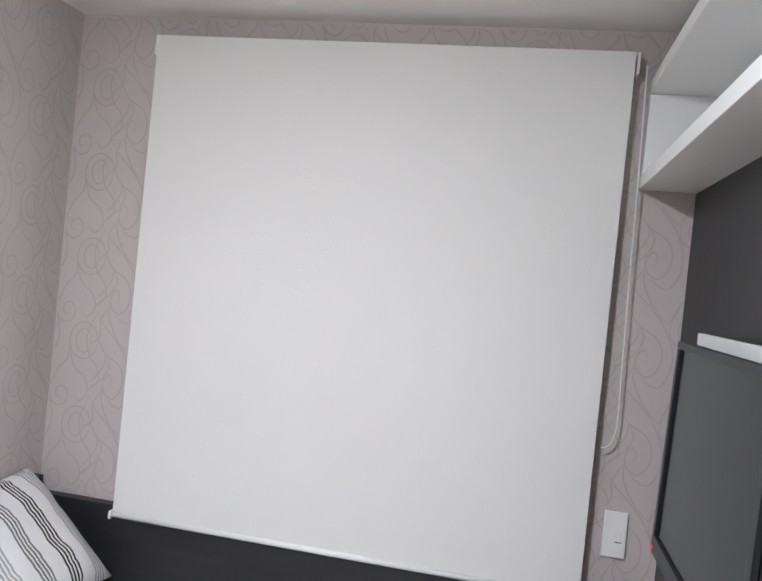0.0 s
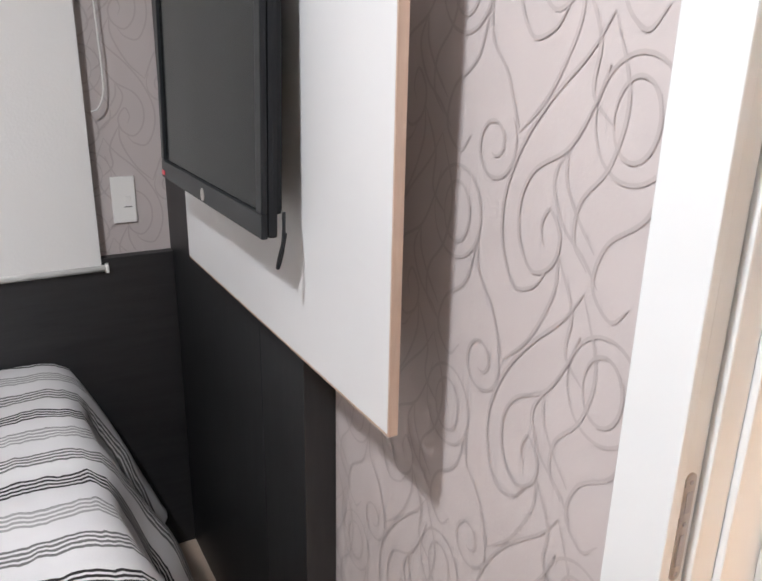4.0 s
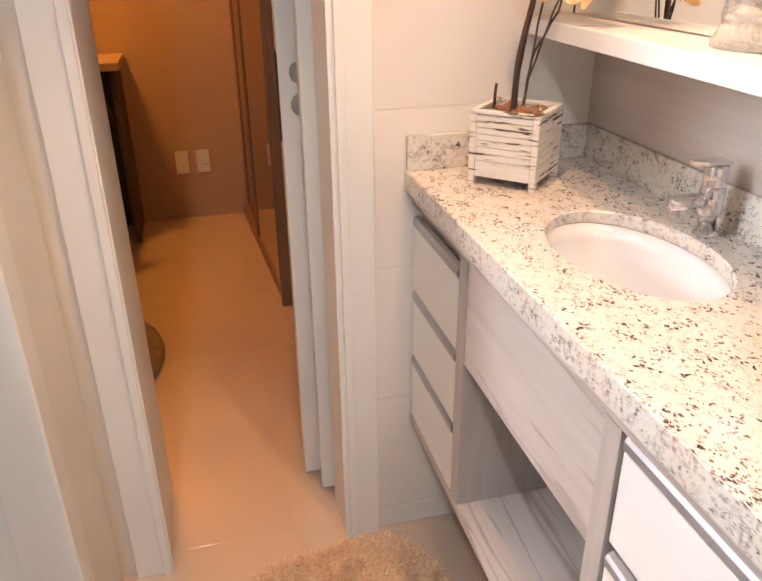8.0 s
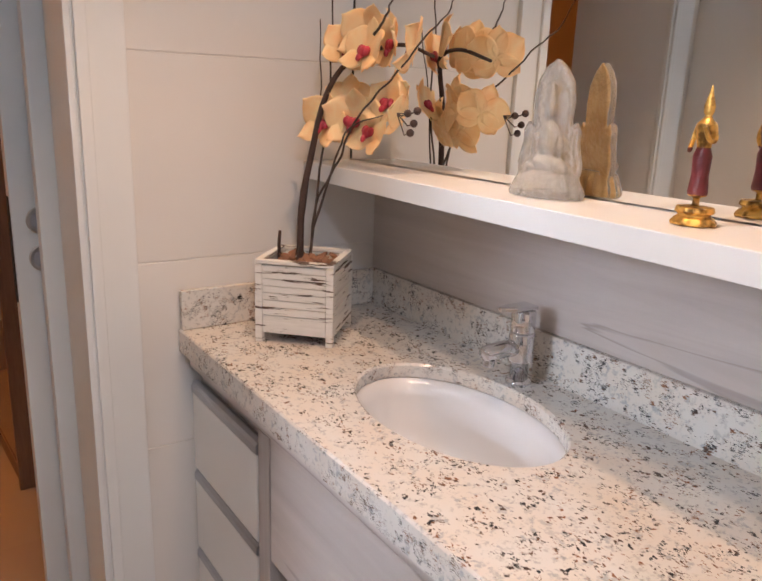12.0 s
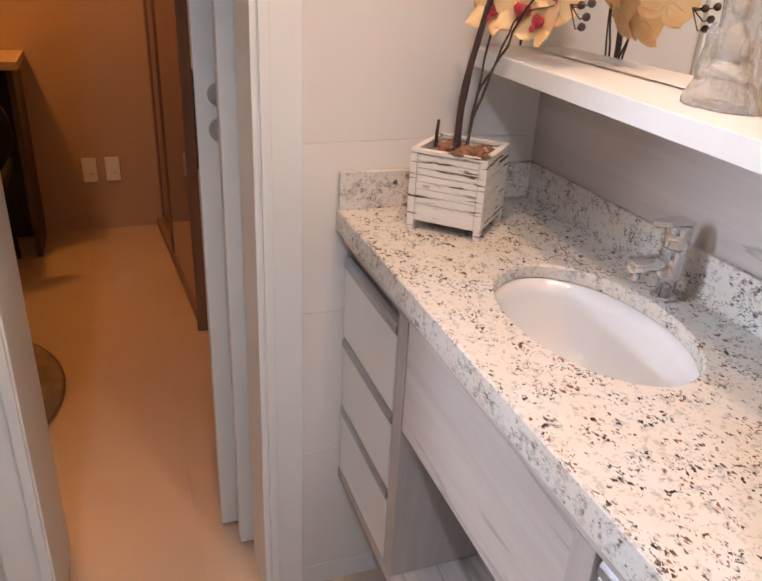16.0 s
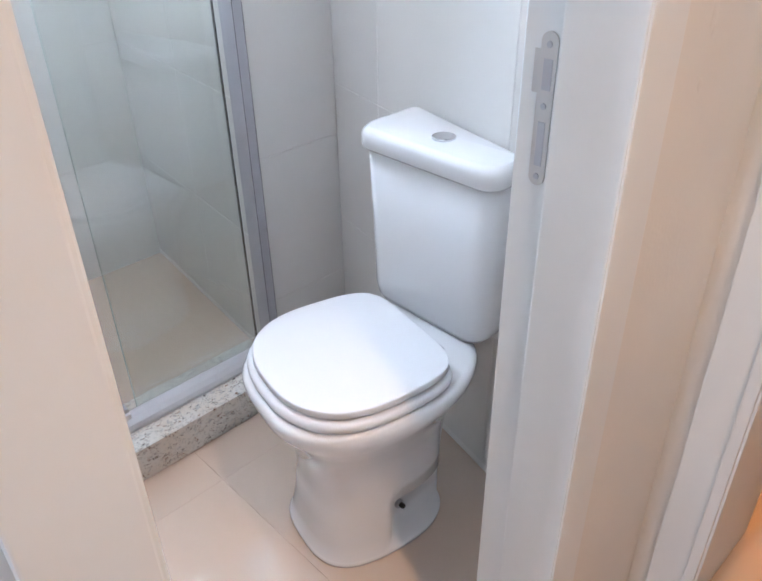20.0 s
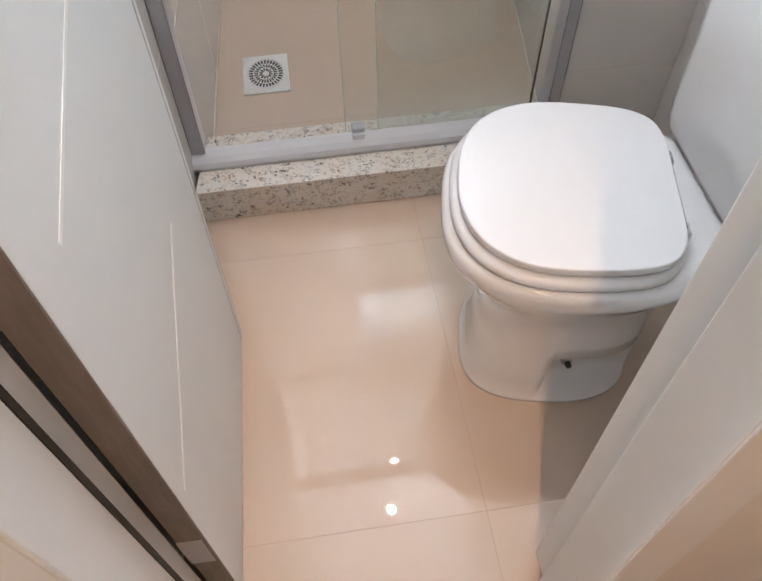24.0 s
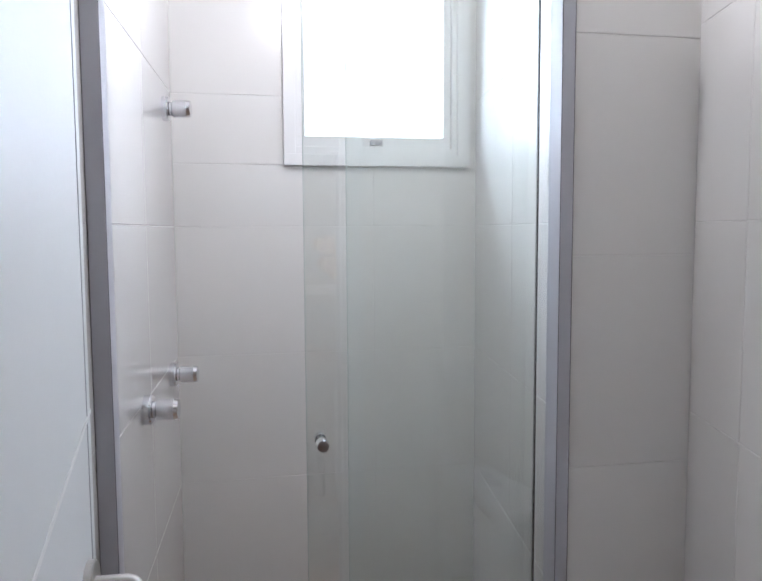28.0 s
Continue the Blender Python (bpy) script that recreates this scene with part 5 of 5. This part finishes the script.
part("end_panel", slab(2.39, 2.41, 0.0, 0.62, 0.0, 2.30), BROWN, ward, bevel=0.001)
part("top_panel", slab(2.4102, 3.575, 0.0, 0.62, 2.28, 2.30), BROWN, ward)
part("plinth", slab(2.4102, 3.575, 0.01, 0.60, 0.0, 0.035), BROWN, ward)
part("back_panel", slab(2.4102, 3.575, 0.60, 0.62, 0.036, 2.279), BROWN, ward)
BRONZE = Nodes("bronze_mirror").done((0.42, 0.27, 0.17), 0.03, 1.0)
for x0, x1, d in ((2.4104, 3.055, 0.012), (3.030, 3.574, 0.042)):
    dr = part("sliding_door", slab(x0 + 0.018, x1 - 0.018, d, d + 0.012, 0.062, 2.255), BRONZE, ward, "bronze tinted mirror door")
    for a, b in ((x0, x0 + 0.0178), (x1 - 0.0178, x1)):
        part("door_profile", slab(a, b, d - 0.006, d + 0.018, 0.040, 2.275), BROWN, dr, "dark brown profile")
    part("door_rail", slab(x0 + 0.018, x1 - 0.018, d - 0.004, d + 0.016, 0.040, 0.0618), BROWN, dr)
    part("door_rail", slab(x0 + 0.018, x1 - 0.018, d - 0.004, d + 0.016, 2.2552, 2.275), BROWN, dr)

# ---- toilet ----
wc = thing("toilet", (0.87, 0.91, 0), "white close-coupled ceramic toilet with a closed plastic lid", "toilet")


SWING = math.radians(-12)


def dee(front, back, half, z, round_front=0.85, taper=0.24, n=96, square=0.55):
    """Egg outline seen from above: blunt towards -x, narrower and squarer at the back, swung a little on the floor."""
    mid = front + (back - front) * 0.52
    out = []
    for k in range(n):
        a = 2 * math.pi * k / n
        c, s = math.cos(a), math.sin(a)
        if c >= 0:
            x = mid + (back - mid) * abs(c) ** square
            y = half * math.copysign(abs(s) ** square, s) * (1 - taper * ((x - mid) / (back - mid)) ** 1.6)
        else:
            x = mid - (mid - front) * abs(c) ** round_front
            y = half * math.copysign(abs(s) ** round_front, s)
        dx = x - 0.86
        out.append((0.86 + dx * math.cos(SWING) - y * math.sin(SWING), 0.914 + dx * math.sin(SWING) + y * math.cos(SWING), z))
    return out


def swung(x, y, z):
    dx, dy = x - 0.86, y - 0.914
    return (0.86 + dx * math.cos(SWING) - dy * math.sin(SWING), 0.914 + dx * math.sin(SWING) + dy * math.cos(SWING), z)


def recessed(ring, deep):
    """Step the side in where the floor bolt sits."""
    return [(x, max(y, 0.824) if deep and x > 0.850 else y, z) for x, y, z in ring]


def crown(ring, rise):
    """Rings that close a flat, slightly domed top."""
    cx, cy = sum(p[0] for p in ring) / len(ring), sum(p[1] for p in ring) / len(ring)
    return [[(cx + (x - cx) * s, cy + (y - cy) * s, z + rise * (1 - s * s)) for x, y, z in ring] for s in (0.985, 0.95, 0.85, 0.7, 0.5, 0.3, 0.1)]


bm = bmesh.new()
loft(bm, [recessed(dee(a, 1.035, h, z, e, 0.18), 0.012 < z < 0.136) for a, h, z, e in
          ((0.722, 0.134, 0.0, 0.66), (0.721, 0.135, 0.008, 0.66), (0.724, 0.133, 0.0115, 0.66), (0.726, 0.132, 0.0125, 0.66), (0.732, 0.128, 0.05, 0.68), (0.739, 0.124, 0.09, 0.70), (0.743, 0.121, 0.1355, 0.72), (0.7435, 0.121, 0.1365, 0.72),
           (0.745, 0.120, 0.17, 0.74), (0.743, 0.122, 0.205, 0.76), (0.737, 0.129, 0.24, 0.76), (0.723, 0.143, 0.28, 0.76), (0.704, 0.160, 0.318, 0.74), (0.686, 0.174, 0.350, 0.72))] +
     [dee(0.668, 1.10, 0.186, 0.375, 0.70, 0.33), dee(0.666, 1.105, 0.188, 0.390, 0.70, 0.33), dee(0.667, 1.104, 0.187, 0.399, 0.70, 0.33), dee(0.672, 1.100, 0.182, 0.4055, 0.71, 0.33), dee(0.684, 1.09, 0.172, 0.4065, 0.74, 0.33)])
part("bowl", bm, CERAMIC, wc, smooth=True)
bm = bmesh.new()
loft(bm, [dee(0.683, 1.000, 0.174, 0.4085, 0.80, 0.10, square=0.36), dee(0.677, 1.004, 0.179, 0.412, 0.80, 0.10, square=0.36), dee(0.676, 1.005, 0.180, 0.420, 0.80, 0.10, square=0.36), dee(0.679, 1.004, 0.178, 0.4255, 0.80, 0.10, square=0.36), dee(0.687, 1.000, 0.171, 0.4285, 0.80, 0.10, square=0.36)])
part("seat", bm, SEATPLASTIC, wc, "white plastic seat", smooth=True)
bm = bmesh.new()
LID = dee(0.6895, 1.0025, 0.1675, 0.4470, 0.80, 0.10, square=0.36)
loft(bm, [dee(0.695, 0.998, 0.163, 0.4305, 0.80, 0.10, square=0.36), dee(0.689, 1.002, 0.168, 0.4325, 0.80, 0.10, square=0.36), dee(0.6875, 1.0035, 0.1695, 0.4345, 0.80, 0.10, square=0.36), dee(0.6875, 1.0035, 0.1695, 0.444, 0.80, 0.10, square=0.36), dee(0.6878, 1.0033, 0.1692, 0.4458, 0.80, 0.10, square=0.36), dee(0.6885, 1.0028, 0.1685, 0.4466, 0.80, 0.10, square=0.36), LID] + crown(LID, 0.0018))
lid = part("lid", bm, SEATPLASTIC, wc, "closed white plastic lid", smooth=True)
bm = bmesh.new()
tube(bm, [swung(1.0060, 0.835, 0.436), swung(1.0060, 0.985, 0.436)], 0.0024, 10)
part("seam", bm, SEAL, wc, "dark hinge rod behind the lid", smooth=True)
for y in (0.838, 0.982):
    bm = bmesh.new()
    disc(bm, swung(1.013, y, 0.407), (0, 0, 1), 0.0060, 0.018, 18)
    hinge = part("hinge", bm, STEEL, wc, "steel seat hinge")
    bm = bmesh.new()
    tube(bm, [swung(1.009, y - 0.009, 0.431), swung(1.009, y + 0.009, 0.431)], 0.0048, 14)
    part("pin", bm, ALUDARK, hinge, smooth=True)
bm = bmesh.new()
disc(bm, (0.893, 0.8255, 0.070), (0, -1, 0.1), 0.0105, 0.008, 18)
bolt = part("bolt_cap", bm, ALUDARK, wc, "dark floor bolt cap")
bm = bmesh.new()
disc(bm, (0.893, 0.8170, 0.0708), (0, -1, 0.1), 0.0055, 0.010, 12)
part("bolt", bm, SEAL, bolt, "dark bolt end")


def tank(x0, y0, y1, z, grow=0.0, r=0.035):
    """Rounded box outline whose back follows the wall behind."""
    def back(y):
        return 1.064 + (y - 0.505) * (0.225 / 0.935)
    pts = []
    for cx, cy, a0 in ((x0 + r, y0 + r, 180), (None, y0 + 0.012, 270), (None, y1 - 0.012, 0), (x0 + r, y1 - r, 90)):
        rr = r if cx is not None else 0.012
        if cx is None:
            cx = back(cy) - 0.014
        for k in range(7):
            a = math.radians(a0 + 15 * k)
            pts.append((cx + (rr + grow) * math.cos(a), cy + (rr + grow) * math.sin(a), z))
    return pts


bm = bmesh.new()
loft(bm, [tank(1.068, 0.792, 1.034, 0.4075), tank(1.058, 0.776, 1.048, 0.4105), tank(1.053, 0.766, 1.058, 0.424), tank(1.051, 0.762, 1.063, 0.445), tank(1.050, 0.760, 1.065, 0.58), tank(1.046, 0.754, 1.070, 0.742)])
part("cistern", bm, CERAMIC, wc, smooth=True)
bm = bmesh.new()
loft(bm, [tank(1.040, 0.748, 1.076, 0.7445), tank(1.036, 0.744, 1.080, 0.750), tank(1.036, 0.744, 1.080, 0.772), tank(1.039, 0.747, 1.077, 0.780), tank(1.046, 0.754, 1.070, 0.787)] + crown(tank(1.046, 0.754, 1.070, 0.787), 0.003))
cap = part("cistern_lid", bm, CERAMIC, wc, "rounded ceramic cistern lid", smooth=True)
bm = bmesh.new()
disc(bm, (1.095, 0.905, 0.788), (0, 0, 1), 0.022, 0.006, 28)
ring = part("flush_ring", bm, CHROME, cap, "chrome flush button")
# ---- shower ----
def left_x(y):
    return 0.190 + (y - 0.505) * 0.0398 if y < 1.465 else 0.250 + (y - 1.468) * 0.0424


bm = bmesh.new()
prism(bm, ((left_x(1.325) + 0.005, 1.325), (1.058, 1.325), (1.058, 1.4335), (1.040, 1.4335), (1.047, 1.50), (left_x(1.50) + 0.005, 1.50)), 0.0005, 0.09)
solid("shower_curb", bm, GRANITE, "speckled granite shower curb on the tile floor", "curb", 0.002)

screen = thing("shower_screen", (0.65, 1.44, 0.09), "aluminium framed sliding glass shower screen, slid open", "shower screen")
bm = bmesh.new()
prof = [(1.440, 0.0905), (1.440, 0.111), (1.434, 0.116), (1.425, 0.118), (1.405, 0.116), (1.393, 0.108), (1.388, 0.0985), (1.389, 0.0905)]
loft(bm, [[(x, y, z) for y, z in prof] for x in (0.226, 1.038)])
part("bottom_rail", bm, RAIL, screen, "rounded satin aluminium bottom rail")
part("top_rail", B(0.226, 1.038, 1.405, 1.470, 1.905, 1.950), ALU, screen, "satin aluminium top rail", bevel=0.002)
for x0, x1, edge in ((0.2277, 0.257, 0.2575), (1.014, 1.039, 1.0130)):
    post = part("wall_profile", B(x0, x1, 1.412, 1.462, 0.1195, 1.9045), ALUDARK, screen, "upright grey aluminium wall profile", bevel=0.002)
    for e in (x0 + 0.0003, x1 - 0.0009):
        part("seal", B(e, e + 0.0006, 1.4108, 1.4116, 0.120, 1.904), SEAL, post, "dark rubber seal")
fixed = part("fixed_pane", B(0.642, 1.0155, 1.4520, 1.4580, 0.0915, 1.9045), SHOWERGLASS, screen, "fixed clear glass pane")
moving = part("sliding_pane", B(0.566, 0.977, 1.4240, 1.4300, 0.1250, 1.9045), SHOWERGLASS, screen, "sliding clear glass pane")
for p in (fixed, moving):
    p.visible_shadow = False
part("edge_seal", B(0.5648, 0.5657, 1.4245, 1.4295, 0.126, 1.904), PANEEDGE, moving, "polished pane edge")
part("edge_seal", B(0.9772, 0.9790, 1.4235, 1.4305, 0.126, 1.904), SEAL, moving, "dark edge seal")
part("pane_edge", B(0.6409, 0.6417, 1.4525, 1.4575, 0.0920, 1.904), PANEEDGE, fixed, "polished pane edge")
for y, way in ((1.4238, -1), (1.4302, 1)):
    bm = bmesh.new()
    disc(bm, (0.590, y, 1.088), (0, way, 0), 0.007, 0.006, 20)
    disc(bm, (0.590, y + way * 0.0062, 1.088), (0, way, 0), 0.0105, 0.022, 24)
    part("knob", bm, CHROME, moving, "round chrome knob")
clip = part("guide_clip", B(0.578, 0.606, 1.405, 1.4395, 0.1165, 0.132), ALU, screen, "small metal guide clip", bevel=0.002)
part("clip_jaw", B(0.5785, 0.6055, 1.412, 1.4345, 0.1322, 0.1425), ALUDARK, clip, "dark clip jaw", bevel=0.001)


def valve(y, z, r=0.030):
    x = left_x(y) + 0.004
    t = thing("shower_valve", (x, y, z), "chrome shower valve with a round flange on the tiled wall", "valve", "chrome shower valves")
    for name, start, rad, length in (("flange", 0.0, r, 0.016), ("collar", 0.0165, 0.017, 0.008), ("knob", 0.025, 0.0215, 0.042)):
        bm = bmesh.new()
        disc(bm, (x + start, y - start * 0.1, z), (1, -0.1, 0), rad, length, 32)
        part(name, bm, CHROME, t, "plain chrome cylinder knob" if name == "knob" else "")


valve(2.10, 1.084)
valve(1.72, 1.088)
valve(2.10, 1.750)

drain = thing("floor_drain", (0.393, 1.82, 0), "white square floor drain with a round slotted grille", "drain")
part("plate", B(0.333, 0.453, 1.742, 1.898, 0.0004, 0.0045), PLATE, drain, bevel=0.001)
bm = bmesh.new()
n = 36
for r0, r1, z0, z1 in ((0.050, 0.046, 0.0047, 0.0062),):
    a = [[(0.393 + r * math.cos(2 * math.pi * k / n), 1.82 + 1.25 * r * math.sin(2 * math.pi * k / n), z) for k in range(n)] for r, z in ((r0, z0), (r0, z1), (r1, z1), (r1, z0))]
    loft(bm, a + [a[0]], cap=False)
part("grille_ring", bm, ALU, drain, "metal ring")
for count, r0, r1 in ((30, 0.034, 0.045), (24, 0.021, 0.031), (12, 0.009, 0.018)):
    for k in range(count):
        a = 2 * math.pi * (k + 0.5) / count
        c, s = math.cos(a), math.sin(a)
        w = 0.36 * math.pi * (r0 + r1) / 2 / count * 1.65
        bm = bmesh.new()
        prism(bm, [(0.393 + (r * c - q * s), 1.82 + 1.25 * (r * s + q * c)) for r, q in ((r0, -w), (r1, -w), (r1, w), (r0, w))], 0.0046, 0.0051)
        part("slot", bm, SEAL, drain, "dark drain slot")

# window over the shower
win = thing("window_1", (0.85, 2.27, 1.63), "white framed window with a bright clear pane", "window", kind="structure")
bm = bmesh.new()
box(bm, 0.586, 1.123, 2.252, 2.2655, 1.630, 1.662)
box(bm, 0.586, 1.123, 2.252, 2.2655, 2.205, 2.240)
box(bm, 0.586, 0.618, 2.252, 2.2655, 1.662, 2.205)
box(bm, 1.088, 1.123, 2.252, 2.2655, 1.662, 2.205)
part("architrave", bm, WHITE, win, "white architrave", bevel=0.001)
bm = bmesh.new()
box(bm, 0.603, 1.097, 2.266, 2.325, 1.658, 1.684)
box(bm, 0.603, 1.097, 2.266, 2.325, 2.192, 2.217)
box(bm, 0.603, 0.626, 2.266, 2.325, 1.684, 2.192)
box(bm, 1.074, 1.097, 2.266, 2.325, 1.684, 2.192)
part("window_frame", bm, WHITE, win, bevel=0.001)
bm = bmesh.new()
box(bm, 0.627, 1.073, 2.280, 2.315, 1.685, 1.715)
box(bm, 0.627, 1.073, 2.280, 2.315, 2.165, 2.191)
box(bm, 0.627, 0.648, 2.280, 2.315, 1.715, 2.165)
box(bm, 1.052, 1.073, 2.280, 2.315, 1.715, 2.165)
sash = part("sash", bm, WHITE, win, "white hopper sash", bevel=0.001)
pane = part("pane", B(0.6485, 1.0515, 2.296, 2.302, 1.7155, 2.1645), WINDOWGLASS, sash, "clear pane bright with daylight")
pane.visible_shadow = False
bm = bmesh.new()
box(bm, 0.832, 0.868, 2.268, 2.2795, 1.690, 1.706)
part("latch", bm, ALUDARK, sash, "small grey latch", bevel=0.002)

# bright overcast sky outside the window
GLOW = Nodes("bright_sky")
em = GLOW.n("ShaderNodeEmission", Color=(0.86, 0.93, 1.0, 1), Strength=165.0)
GLOW.put(GLOW.t.nodes["Material Output"].inputs["Surface"], em.outputs[0])
solid("backdrop", B(0.45, 1.25, 2.80, 2.81, 1.45, 2.55), GLOW.mat, "plain bright sky outside the toilet window", "sky", kind="structure")

# ceiling lamps
for name, label, x, y, z, r in (("ceiling_light", "round white ceiling light in the bedroom", -0.98, 0.38, 2.33, 0.15), ("recessed_downlight", "small recessed downlight over the shower", 0.715, 1.62, 2.36, 0.045), ("recessed_downlight", "small recessed downlight over the shower", 0.660, 1.385, 2.36, 0.045),
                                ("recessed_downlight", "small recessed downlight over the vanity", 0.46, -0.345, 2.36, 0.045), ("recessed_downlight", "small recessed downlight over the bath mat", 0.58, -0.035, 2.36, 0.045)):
    t = thing(name, (x, y, z), label, "ceiling light")
    bm = bmesh.new()
    disc(bm, (x, y, z - 0.0005), (0, 0, -1), r, 0.012, 40)
    part("ring", bm, WHITE, t, "white rim")
    bm = bmesh.new()
    n = 32
    loft(bm, [[(x + q * r * math.cos(2 * math.pi * k / n), y + q * r * math.sin(2 * math.pi * k / n), z - 0.0128 - h) for k in range(n)] for q, h in ((0.88, 0.0), (0.80, r * 0.10), (0.5, r * 0.18), (0.15, r * 0.20))])
    part("diffuser", bm, LAMPGLASS, t, "lit opal diffuser", smooth=True)

# ---- tiles, last ----
tile_wall(wall_pocket, (1.107, -0.668), (1.107, -0.206), W_LEVELS, [0.0, 0.462])
tile_wall(wall_wc_west, (0.284, 2.27), (0.250, 1.468), WC_LEVELS, spaced(0.45, 0.45, 0.802))
tile_wall(wall_wc_west, (0.228, 1.46), (0.190, 0.505), WC_LEVELS, spaced(0.45, 0.45, 0.9555))
tile_wall(wall_wc_east, (1.075, 0.505), (1.30, 1.44), WC_LEVELS, spaced(0.30, 0.45, 0.961))
tile_wall(wall_nib, (1.30, 1.44), (1.045, 1.44), NIB_LEVELS, [0.0, 0.255])
tile_wall(wall_nib, (1.045, 1.44), (1.148, 2.27), WC_LEVELS, spaced(0.40, 0.45, 0.836))
LOW = [z for z in WC_LEVELS if z < 1.6] + [1.632]
tile_wall(wall_shower, (1.148, 2.27), (0.284, 2.27), LOW, [0.0, 0.308, 0.864])
HIGH = [1.632, 1.82, 2.18, 2.36]
tile_wall(wall_shower, (0.586, 2.27), (0.284, 2.27), HIGH, [0.0, 0.302])
XS = [0.244 + 0.456 * k for k in range(-5, 9)]
tile_floor(XS, [-1.203, -0.603, -0.003, 0.597, 1.20])
tile_floor([x for x in XS if x < 0.2] + [0.06], [1.20, 1.80, 2.40])
tile_floor([0.06, 0.244, 0.70, 1.156, 1.36], [1.20, 1.41])
tile_floor([0.08, 0.535, 0.991, 1.30], [1.41, 1.62, 2.22, 2.42])
tile_floor([1.44, 1.612] + [x for x in XS if x > 1.7], [1.20, 1.80, 2.40, 3.0])
